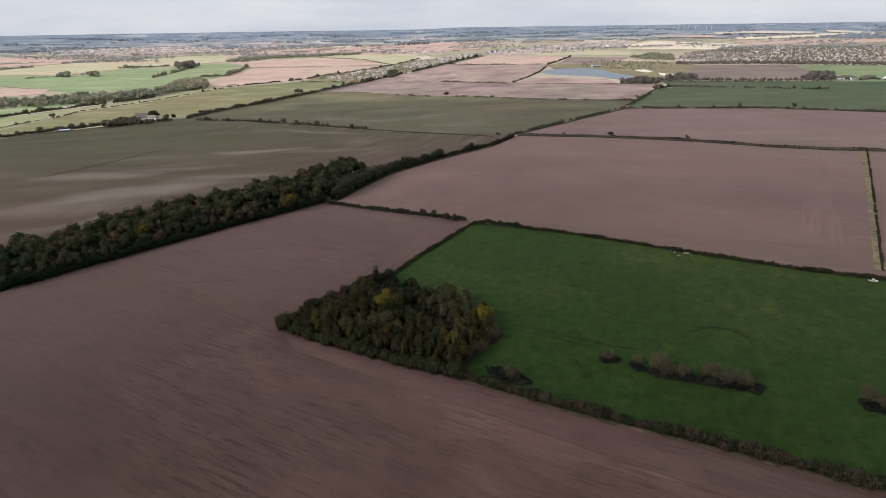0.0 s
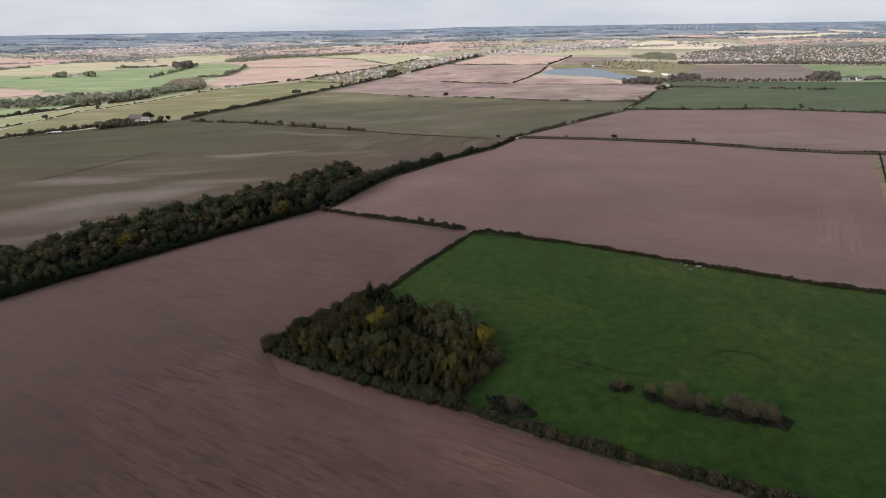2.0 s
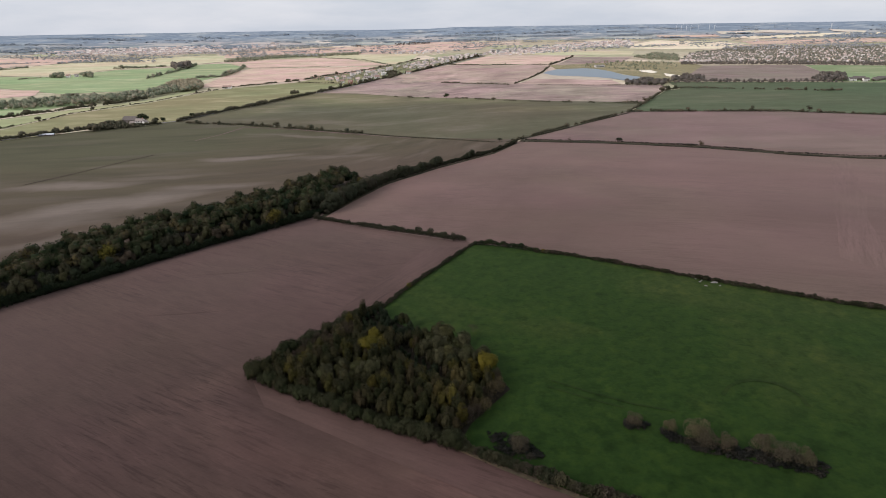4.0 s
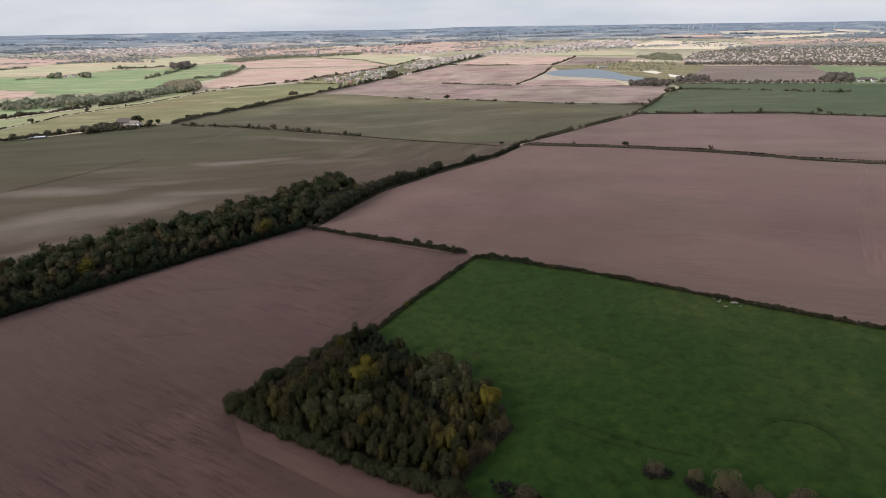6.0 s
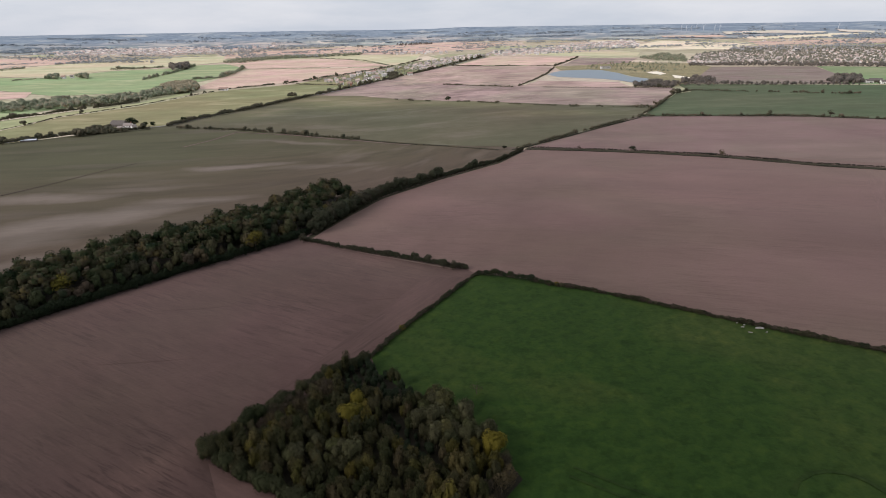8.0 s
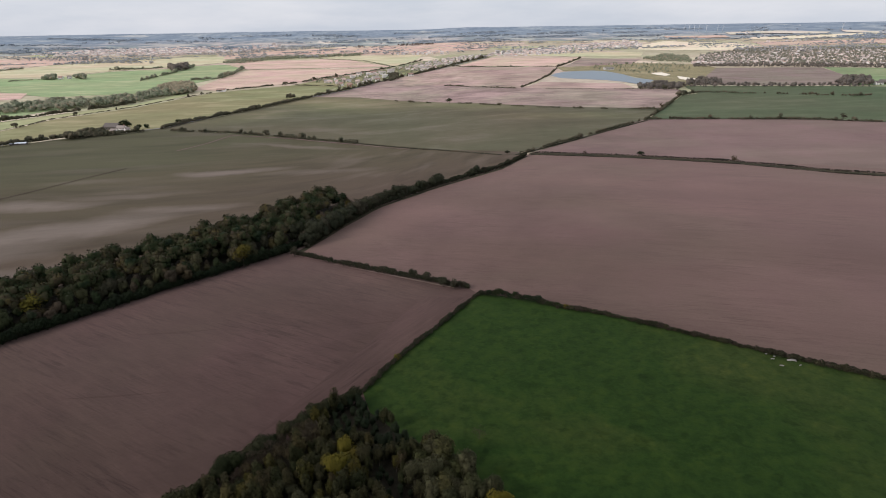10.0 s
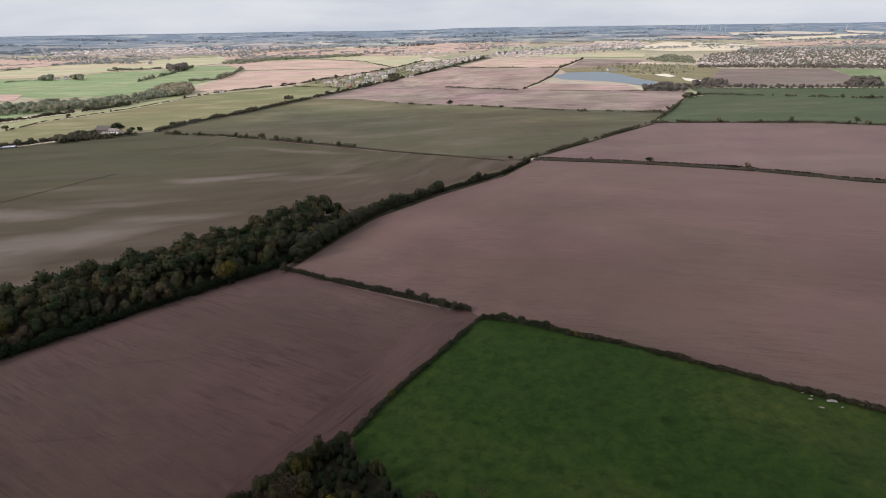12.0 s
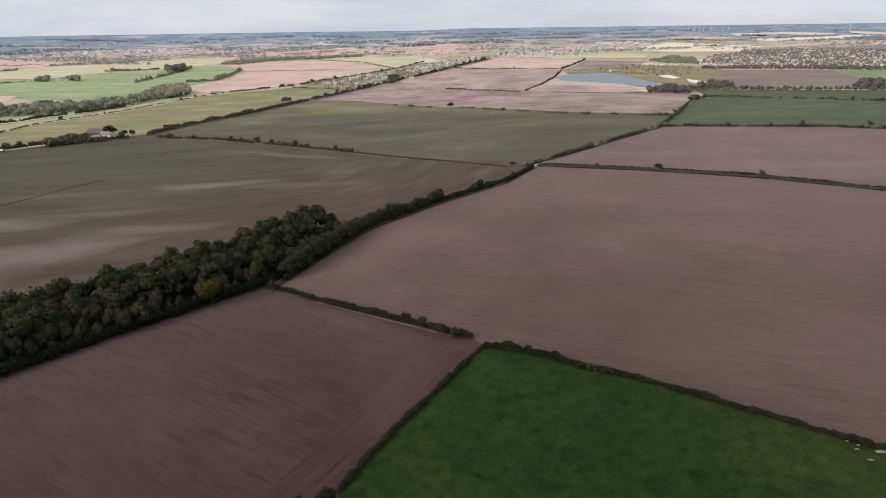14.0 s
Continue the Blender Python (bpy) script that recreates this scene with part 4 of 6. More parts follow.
strip("grass_margin", [(-69.4, 362.0), (-55.8, 397.5), (-39.2, 436.4), (-18.6, 461.5), (-1.5, 481.2), (24.0, 505.3), (45.3, 526.0), (71.1, 572.1)], 3.0, VERGE, "rough grass under the tall hedge", "margin", 0.30)
strip("grass_margin", [(63.3, 579.8), (95.7, 609.6), (122.1, 636.2), (168, 686), (227, 747)], 4.0, VERGE, "rough grass under the gappy hedge", "margin", 0.24)
strip("grass_margin", [(226, 756), (338, 745), (399, 737), (521, 682)] + [(720, 640)], 4.0, VERGE, "rough grass under the wheat field hedge", "margin", 0.24)
strip("lane", [(-516, 673), (-449, 782), (-368, 816), (-352, 828), (-317, 941), (-233, 1164), (-183, 1278), (-112, 1552), (14, 1820), (155, 2204)], 6.0, TARMAC, "narrow grey country lane", "lane", 0.32)
strip("grass_margin", [(4.6, 152.5), (18.0, 142.6), (32.3, 133.3), (57.5, 119.5), (78.9, 107.8), (91.6, 99.9)], 1.3, EDGE_GRASS, "pale dead grass edge below the hedge", "margin", 0.26)

# ---- the copse ----
rng = random.Random(11)
COPSE = [(-57.5, 190.6), (-28.0, 172.9), (4.1, 154.4), (8.5, 162.0), (19.8, 176.1), (13.6, 192.5), (-9.2, 215.6), (-23.0, 230.9), (-43.8, 210.3)]
kinds = [tree_kind("copse_tree", rng, rng.uniform(7.2, 9.8), rng.uniform(1.55, 2.05), 1150, 0.30, LEAF_COPSE, "slender young copse tree in dull olive leaf", "tree", 1.5, 0.05, 0.11, 8, 0.75, 0.6) for _ in range(7)]
dark = [tree_kind("dark_tree", rng, rng.uniform(8, 9), rng.uniform(2.0, 2.6), 1400, 0.32, LEAF_GLOOM, "dark green copse tree with shade put into its leaves", "tree", 1.4, 0.03, 0.13, 10, 0.5, 0.7) for _ in range(3)]
yellow = [tree_kind("maple_tree", rng, rng.uniform(8, 9), rng.uniform(2.3, 2.8), 1700, 0.28, LEAF_YELLOW, "field maple in yellow autumn leaf", "tree", 1.4, 0.1, 0.13, 10, 0.5, 0.7) for _ in range(2)]
amber = [tree_kind("amber_tree", rng, rng.uniform(7, 8.5), rng.uniform(1.8, 2.2), 1300, 0.26, LEAF_AMBER, "copse tree turning amber and brown", "tree", 1.4, 0.05, 0.12, 9, 0.5, 0.7) for _ in range(2)]
rust = [tree_kind("thorn_tree", rng, rng.uniform(4.5, 6.5), rng.uniform(2.0, 2.6), 800, 0.26, LEAF_RUST, "half-bare brown thorn tree at the copse edge", "tree", 1.1, 0.02, 0.10, 9, 0.5) for _ in range(3)]
pale = [tree_kind("pale_tree", rng, rng.uniform(8.6, 9.8), rng.uniform(2.4, 3.0), 1900, 0.30, LEAF_PALE, "rounded copse tree in greyish olive leaf", "tree", 1.3, 0.1, 0.13, 11, 0.6, 0.7) for _ in range(3)]
CLUMPS = [((1.0, 194.5), 8.2), ((9.5, 190.0), 5.0), ((-33.0, 190.0), 5.5), ((-24.0, 184.0), 5.0)]
GOLD = [(-25.0, 201.5), (-21.5, 200.2), (-18.5, 201.8), (-22.5, 204.5), (14.2, 185.4)]
AMBER = [(5.5, 177.0), (2.0, 170.5), (7.5, 171.5), (-44.0, 191.0), (-14.0, 178.0)]
# Dark clefts of the copse, set with the shade-coloured trees
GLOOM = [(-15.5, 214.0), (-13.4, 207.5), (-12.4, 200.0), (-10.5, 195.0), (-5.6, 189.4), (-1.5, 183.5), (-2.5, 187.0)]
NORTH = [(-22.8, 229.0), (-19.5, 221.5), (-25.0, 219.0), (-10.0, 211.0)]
EDGE = [(20.6, 178.0), (15.9, 171.0), (10.4, 163.5), (18.8, 182.5), (-47.5, 203.5), (-39.5, 208.5), (-33.0, 216.0)]
plan_gold, plan_amber, plan_pale, plan_gloom, plan_rust, plan_rest = [], [], [], [], [], []
for x, y in filled(COPSE, 3.0, rng):
    s = rng.uniform(0.74, 1.12)
    if min(math.dist((x, y), g) for g in NORTH) < 5.5:
        plan_gloom.append((x, y, s * 0.9))
    elif min(math.dist((x, y), g) for g in GOLD) < 3.0 and rng.random() < 0.85:
        plan_gold.append((x, y, s))
    elif min(math.dist((x, y), g) for g in AMBER) < 3.6 and rng.random() < 0.6:
        plan_amber.append((x, y, s))
    elif min(math.dist((x, y), g) for g in EDGE) < 4.6:
        plan_rust.append((x, y, s))
    elif min(math.dist((x, y), g) for g in GLOOM) < 3.4:
        plan_gloom.append((x, y, s * 0.66))
    elif any(math.dist((x, y), c) < r for c, r in CLUMPS) and rng.random() < 0.8:
        if rng.random() < 0.85:
            plan_pale.append((x, y, s * 0.93))
    else:
        plan_rest.append((x, y, s))
fringe = [tree_kind("copse_shrub", rng, rng.uniform(4.2, 5.4), rng.uniform(1.9, 2.3), 1900, 0.23, LEAF_FRINGE, "leafy shrub at the outer edge of the copse", "shrub", 1.5, 0.0, 0.09, 9, 0.5, 0.7) for _ in range(4)]
plan_fringe = [(x, y, rng.uniform(0.75, 1.2)) for x, y in along([(-23.5, 231.4), (-34.8, 221.6), (-44.6, 210.4), (-52.8, 201.2), (-59.6, 191.0), (-45.8, 181.8), (-28.5, 170.9), (-11.0, 160.4), (4.1, 152.6)], 2.2, rng, 0.35)]
planted(fringe, plan_fringe, rng, "shrubs of the copse")
planted(kinds, plan_rest, rng, "trees of the copse")
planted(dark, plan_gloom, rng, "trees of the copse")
planted(yellow, plan_gold, rng, "trees of the copse")
planted(amber, plan_amber, rng, "trees of the copse")
planted(pale, plan_pale, rng, "trees of the copse")
planted(rust, plan_rust, rng, "trees of the copse")

# ---- the wood along the ploughed field ----
rng = random.Random(12)
EDGE_OF_WOOD = [(-290, 136)] + [(-195.5, 236.9), (-163.6, 271.6), (-122.8, 316.6), (-75.1, 363.1)] + [(-61, 392), (-50, 432)]
BELT = EDGE_OF_WOOD + [(-75, 452), (-105, 404), (-151, 349), (-190, 305), (-224, 265), (-317, 165)]
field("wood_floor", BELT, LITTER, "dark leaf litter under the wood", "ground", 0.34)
kinds = [tree_kind("woodland_tree", rng, rng.uniform(11.5, 14.0), rng.uniform(2.7, 3.5), 1700, 0.40, LEAF_DARK, "broad dark green woodland tree", "tree", 1.05, 0.08, 0.22, 11, 0.0, 0.75) for _ in range(5)]
browned = [tree_kind("woodland_tree", rng, rng.uniform(10, 11), rng.uniform(2.8, 3.3), 1500, 0.32, LEAF_RUST, "thin brown woodland tree turning bare", "tree", 1.0, 0.08, 0.2, 10, 0.0, 0.8) for _ in range(2)]
olive = [tree_kind("woodland_tree", rng, rng.uniform(9, 11), rng.uniform(2.6, 3.3), 1600, 0.40, LEAF_OLIVE, "olive woodland tree in early autumn leaf", "tree", 1.05, 0.08, 0.2, 10, 0.0, 0.8) for _ in range(3)]
yellow = [tree_kind("maple_tree", rng, 9.0, 3.6, 1200, 0.5, LEAF_YELLOW, "small yellow maple at the wood's edge", "tree", 1.0, 0.06, 0.15, 8)]


def from_edge(x, y):
    return min(math.dist((x, y), p) for p in along(EDGE_OF_WOOD, 3.0))


spots, behind = [], []
for x, y in filled(BELT, 5.2, rng):
    s = rng.uniform(0.6, 1.15)
    if from_edge(x, y) < 11.0 and y > 205:
        spots.append((x, y, s))
    elif y > 190:
        behind.append((x, y, 13.5 * s))
pick = [rng.random() for _ in spots]
planted(kinds, [s for s, p in zip(spots, pick) if p < 0.5], rng, "trees of the wood")
planted(olive, [s for s, p in zip(spots, pick) if 0.5 <= p < 0.84], rng, "trees of the wood")
planted(browned, [s for s, p in zip(spots, pick) if p >= 0.84], rng, "trees of the wood")
planted(yellow, [(-92.0, 344.0, 1.35), (-158.1, 294.7, 1.0)], rng, "trees of the wood")
CROWN_MID = [sprays(rng, 400, 0.42, 0.30, 1.0, 0.074, 8, 1.0, 0.5, 0.8) for _ in range(6)]
tagged(scattered("woodland", behind, CROWN_MID, WOOD_NEAR, rng, (0.66, 0.88)), "dark mixed woodland behind the field edge", "wood", kind="stuff")
row_kinds = [tree_kind("hedgerow_tree", rng, rng.uniform(6.6, 8.4), rng.uniform(3.0, 3.7), 1100, 0.5, LEAF_ROW, "dull olive hedgerow tree between two fields", "tree", 1.2, 0.0, 0.16, 9, 0.0, 0.82) for _ in range(4)]
row = along([(-67.3, 371.2), (-56.4, 402.7), (-39.7, 442.6), (-18.8, 468.5), (-3.0, 486.0)], 3.6, rng, 1.0)
planted(row_kinds, [(x, y, rng.uniform(0.82, 1.08) * (1.25 - 0.45 * i / len(row))) for i, (x, y) in enumerate(row)] + [(-1.5, 488.0, 1.05), (23.0, 511.0, 0.75), (26.5, 514.0, 0.7)], rng, "hedgerow trees")


# ---- near hedges, shrub by shrub ----
def near_hedge(path, height, label, step, mat, seed, wide=1.0, leaf=0.22):
    """A hedge of single shrubs, each a part, grown to different heights."""
    rng = random.Random(seed)
    top = tagged(new("hedge"), label, "hedge", "field hedges")
    top.location = (*path[0], rise(*path[0]))
    shapes = []
    for _ in range(5):
        v = sprays(rng, 620, 1.1, 0.02, 2.0, leaf, 7, 1.5, 0.5, 0.0, 0.7)
        shapes.append(mesh_of("shrub", v, quads(620), [mat]))
    for x, y in along(path, step, rng, 0.35):
        s = new("shrub", shapes[rng.randrange(5)])
        s.parent = top
        k = height / 2.0 * (0.85 + 0.45 * noise.noise((x * 0.13, y * 0.13, seed)) + rng.uniform(-0.12, 0.18))
        s.matrix_basis = pose(x - path[0][0], y - path[0][1], rise(x, y) - rise(*path[0]), 0, 0, rng.uniform(0, 360)) @ Matrix.Diagonal((k * wide, k * wide, k, 1))
    return top


near_hedge(EDGE_OF_WOOD[1:], 5.0, "shrubby edge of the wood, shade put into its leaves", 2.0, LEAF_GLOOM, 30, 1.0, 0.26)
near_hedge([(4.1, 153.8), (11.9, 147.8), (32.6, 134.7), (58.0, 120.7), (79.5, 108.9), (92.1, 101.2)] + [(104, 99)], 3.4, "shaggy brown-green field hedge between meadow and plough", 1.25, LEAF_HEDGE, 21)
near_hedge([(98, 103), (101, 92), (109, 60)], 3.4, "shaggy hedge running off from the meadow corner", 1.5, LEAF_HEDGE, 22)
near_hedge([(17.7, 298.0), (25.9, 295.3), (35.7, 289.5), (44.6, 284.1)], 2.7, "dense dark thorn hedge at the meadow corner", 1.4, LEAF_DARK, 23)
near_hedge([(44.5, 283.3), (60.7, 275.1), (104.7, 244.1), (141.7, 220.4), (170.4, 206.4)] + [(250, 188)], 2.0, "low brown field hedge along the meadow", 1.1, LEAF_HEDGE, 24, 1.2)
near_hedge([(16.7, 300.0), (5.2, 281.8), (-8.6, 260.0), (-16.3, 247.3), (-21.8, 236.1)], 1.9, "low dark hedge along the ploughed field", 1.2, LEAF_ROW, 25)
near_hedge([(-70.6, 358.2), (-49.1, 343.6), (-13.9, 321.6), (12.0, 305.2)], 2.9, "low dark hedge between two brown fields", 1.3, LEAF_ROW, 26)
near_hedge([(-67.6, 368.5), (-56.2, 401.0), (-39.5, 440.5), (-18.8, 466.1), (-1.5, 486.2), (24.3, 510.8), (45.8, 531.9), (70.1, 572.5)], 3.4, "tall dark hedge between crop and plough", 1.5, LEAF_ROW, 27, 1.1, 0.3)

# single bushes
rng = random.Random(31)
bushy = [tree_kind("bush", rng, 4.2, 1.7, 1000, 0.28, LEAF_ROW, "round dark bush grown out of a hedge", "bush", 1.0, 0.03, 0.12, 9, 0.3) for _ in range(2)]
planted(bushy, [(x, y, s) for (x, y), s in zip([(-70.9, 355.7)] + [(-11.2, 319.3), (-4.7, 314.2), (2.2, 308.7), (6.7, 305.8)], (1.3, 1.2, 1.05, 0.95, 0.85))], rng, "hedge bushes")
golden = [tree_kind("bush", rng, 2.6, 1.4, 300, 0.4, LEAF_YELLOW, "small yellow bush in a low hedge", "bush", 1.0, 0.03, 0.08, 7)]
planted(golden, [(x, y, k) for x, y, k in [(-12.6, 253.3, 1.0), (47.5, 282.0, 0.9)]], rng, "hedge bushes")
thorn = [tree_kind("bush", rng, 3.8, 2.0, 1900, 0.165, LEAF_THORN, "pale brown thorn bush in the meadow", "bush", 1.3, 0.03, 0.1, 9, 0.7) for _ in range(3)]
THORNS = [(50.3, 157.1), (58.3, 154.4), (63.5, 150.7), (64.8, 148.2), (69.1, 146.6), (76.5, 144.8), (80.3, 141.6), (84.2, 140.4)]
planted(thorn, [(x, y, s) for (x, y), s in zip(THORNS, (1.2, 1.0, 1.45, 1.35, 1.2, 1.3, 1.3, 1.1))] + [(x, y, 0.95) for x, y in [(19.7, 150.5), (112.3, 131.3), (114.2, 128.7)]], rng, "meadow bushes")


def brambles(poly, label, seed):
    rng = random.Random(seed)
    spots = [(x, y, rng.uniform(0.3, 1.15)) for x, y in filled(poly, 0.95, rng)]
    tagged(scattered("bramble_patch", spots, BRIAR, DARK_CLUMP, rng, (1.3, 2.2)), label, "brambles", kind="stuff")


DARK_CLUMP = mixed_leaves("dark_clump_leaves", ((0.0, (0.010, 0.012, 0.010)), (0.5, (0.022, 0.022, 0.018)), (1.0, (0.052, 0.045, 0.032))))
# Shade beside the thorn bushes is built as low dark leafy clumps
brambles([(56.6, 155.5), (62.8, 151.1), (81.5, 144.3), (88.5, 140.7), (90.3, 138.0), (85.9, 137.0), (73.8, 141.3), (61.5, 147.3), (56.0, 152.1)], "low dark clumps standing in for shade among the thorn bushes", 41)
brambles([(12.4, 158.2), (17.9, 157.6), (24.0, 151.2), (25.9, 146.8), (21.0, 146.8), (13.9, 151.1)], "low dark bramble hollow by the copse", 42)
# likewise added for the shade round a single bush
brambles([(48.1, 159.4), (54.0, 158.7), (53.3, 155.5), (47.7, 156.5)], "low dark clumps standing in for shade round a bush", 43)
brambles([(110.5, 132.5), (116.5, 130.3), (112.4, 124.6), (109.7, 127.5)], "dark bramble bank in the meadow", 44)

# ---- hedges further off ----
H_DARK = "dark field hedge with small trees"
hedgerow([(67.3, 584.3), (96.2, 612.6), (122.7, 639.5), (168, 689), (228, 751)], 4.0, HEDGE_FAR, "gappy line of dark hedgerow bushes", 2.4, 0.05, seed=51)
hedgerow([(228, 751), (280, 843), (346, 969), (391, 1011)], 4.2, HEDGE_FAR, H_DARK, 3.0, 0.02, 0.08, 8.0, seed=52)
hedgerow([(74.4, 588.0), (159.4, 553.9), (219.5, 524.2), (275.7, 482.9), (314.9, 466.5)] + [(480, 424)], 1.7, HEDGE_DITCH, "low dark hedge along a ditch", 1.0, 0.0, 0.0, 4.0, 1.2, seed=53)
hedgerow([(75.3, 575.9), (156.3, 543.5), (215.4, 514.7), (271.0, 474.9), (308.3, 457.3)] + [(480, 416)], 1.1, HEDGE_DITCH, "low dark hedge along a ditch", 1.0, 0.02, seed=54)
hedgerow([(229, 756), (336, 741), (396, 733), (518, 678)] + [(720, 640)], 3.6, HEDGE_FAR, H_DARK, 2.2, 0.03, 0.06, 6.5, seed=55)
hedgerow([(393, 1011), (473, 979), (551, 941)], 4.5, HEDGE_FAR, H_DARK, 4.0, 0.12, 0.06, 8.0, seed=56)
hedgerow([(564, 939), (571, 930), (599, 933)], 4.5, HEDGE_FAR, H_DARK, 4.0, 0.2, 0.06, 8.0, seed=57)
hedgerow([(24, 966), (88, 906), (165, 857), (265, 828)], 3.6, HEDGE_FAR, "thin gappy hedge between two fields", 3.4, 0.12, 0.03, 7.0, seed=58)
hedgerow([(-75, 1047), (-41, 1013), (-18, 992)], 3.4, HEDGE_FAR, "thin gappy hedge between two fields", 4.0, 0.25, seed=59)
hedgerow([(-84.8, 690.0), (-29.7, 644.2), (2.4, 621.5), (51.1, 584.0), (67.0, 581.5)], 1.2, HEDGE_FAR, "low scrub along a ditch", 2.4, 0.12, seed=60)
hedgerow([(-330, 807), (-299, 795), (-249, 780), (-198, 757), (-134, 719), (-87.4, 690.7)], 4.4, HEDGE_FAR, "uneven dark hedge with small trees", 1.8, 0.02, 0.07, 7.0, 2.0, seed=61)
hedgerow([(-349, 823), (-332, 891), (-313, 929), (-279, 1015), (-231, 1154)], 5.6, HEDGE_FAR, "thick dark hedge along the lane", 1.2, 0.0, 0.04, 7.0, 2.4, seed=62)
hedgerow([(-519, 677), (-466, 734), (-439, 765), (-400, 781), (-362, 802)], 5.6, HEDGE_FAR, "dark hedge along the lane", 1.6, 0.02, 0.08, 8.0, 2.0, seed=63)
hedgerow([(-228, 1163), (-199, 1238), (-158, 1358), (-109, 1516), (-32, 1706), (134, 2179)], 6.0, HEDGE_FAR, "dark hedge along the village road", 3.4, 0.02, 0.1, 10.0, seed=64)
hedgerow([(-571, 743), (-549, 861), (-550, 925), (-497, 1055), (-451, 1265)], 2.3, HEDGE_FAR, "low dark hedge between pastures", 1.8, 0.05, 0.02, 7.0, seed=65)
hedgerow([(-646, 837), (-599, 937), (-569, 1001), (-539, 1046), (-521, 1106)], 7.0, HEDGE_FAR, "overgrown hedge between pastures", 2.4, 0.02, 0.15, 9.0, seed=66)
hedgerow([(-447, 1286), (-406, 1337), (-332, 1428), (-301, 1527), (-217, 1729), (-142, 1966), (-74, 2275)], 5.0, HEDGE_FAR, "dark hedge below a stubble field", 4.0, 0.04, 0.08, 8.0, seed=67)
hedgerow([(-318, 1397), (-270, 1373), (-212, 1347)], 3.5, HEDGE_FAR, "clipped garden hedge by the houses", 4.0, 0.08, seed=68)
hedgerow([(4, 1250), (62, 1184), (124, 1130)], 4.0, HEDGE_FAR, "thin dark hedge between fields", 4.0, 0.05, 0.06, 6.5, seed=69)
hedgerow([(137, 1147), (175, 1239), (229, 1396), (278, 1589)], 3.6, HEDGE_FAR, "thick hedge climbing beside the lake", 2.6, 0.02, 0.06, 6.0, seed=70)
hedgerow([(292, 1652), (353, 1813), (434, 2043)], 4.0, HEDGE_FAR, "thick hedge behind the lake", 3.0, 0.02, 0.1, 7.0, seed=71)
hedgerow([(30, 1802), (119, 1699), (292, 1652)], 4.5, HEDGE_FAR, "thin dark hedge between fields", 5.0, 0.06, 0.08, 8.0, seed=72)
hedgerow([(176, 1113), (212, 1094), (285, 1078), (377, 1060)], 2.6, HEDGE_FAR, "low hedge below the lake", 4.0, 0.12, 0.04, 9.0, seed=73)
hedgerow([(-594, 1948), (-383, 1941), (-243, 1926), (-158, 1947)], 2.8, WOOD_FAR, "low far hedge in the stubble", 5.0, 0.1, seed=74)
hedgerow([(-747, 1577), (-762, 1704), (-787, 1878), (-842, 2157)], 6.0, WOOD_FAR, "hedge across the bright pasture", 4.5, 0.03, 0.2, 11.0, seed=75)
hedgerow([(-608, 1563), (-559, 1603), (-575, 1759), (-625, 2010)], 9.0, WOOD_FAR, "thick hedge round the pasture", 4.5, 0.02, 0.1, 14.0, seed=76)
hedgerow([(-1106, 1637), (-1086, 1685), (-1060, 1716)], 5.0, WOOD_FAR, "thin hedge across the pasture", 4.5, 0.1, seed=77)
hedgerow([(-1490, 1911), (-1438, 2182)], 8.0, WOOD_FAR, "hedge across the pale pasture", 5.0, 0.05, seed=78)
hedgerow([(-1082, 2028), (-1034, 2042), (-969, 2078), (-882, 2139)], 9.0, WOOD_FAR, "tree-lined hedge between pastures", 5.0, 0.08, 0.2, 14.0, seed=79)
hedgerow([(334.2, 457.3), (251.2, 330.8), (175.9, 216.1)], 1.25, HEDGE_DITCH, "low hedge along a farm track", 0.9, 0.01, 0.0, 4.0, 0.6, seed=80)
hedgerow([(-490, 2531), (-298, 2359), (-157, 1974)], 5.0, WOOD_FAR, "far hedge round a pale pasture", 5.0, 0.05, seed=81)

# lone trees in the hedges
rng = random.Random(61)
bush_thin = [tree_kind("bush", rng, 4.0, 2.2, 260, 0.2, LEAF_RUST, "thin leafless bush alone in the meadow", "bush", 1.0, 0.1, 0.07, 9, 0.5)]
planted(bush_thin, [(11.5, 212.0, 1.0)], rng, "meadow bushes")
lone = [tree_kind("tree", rng, 7.0, 4.2, 520, 0.75, LEAF_DARK, "lone dark hedgerow tree", "tree", 0.95, 0.02, 0.2, 9) for _ in range(2)]
LONE = [(157.1, 546.1), (10, 968), (-1.3, 499.1), (56.0, 582.3)]
planted(lone, [(x, y, s) for (x, y), s in zip(LONE, (0.85, 1.55, 0.9, 0.7))], rng, "lone trees")
bare = [tree_kind("tree", rng, 8.0, 3.0, 260, 0.7, LEAF_RUST, "thin half-bare hedgerow tree", "tree", 1.0, 0.1, 0.2, 9)]
planted(bare, [(x, y, s) for (x, y), s in zip([(215.8, 514.7), (117.2, 562.0), (426, 720), (272, 832)], (0.85, 0.7, 1.3, 1.3))], rng, "lone trees")

# ---- woods and clumps in the distance ----
def far_wood(poly, gap, height, mat, label, seed, templates=TREE_FAR, thin=0.0, squat=(0.85, 1.2)):
    rng = random.Random(seed)
    spots = [(x, y, height * rng.uniform(0.5, 1.25)) for x, y in filled(poly, gap, rng) if rng.random() >= thin]
    tagged(scattered("wood", spots, templates, mat, rng, squat), label, "wood", kind="stuff")


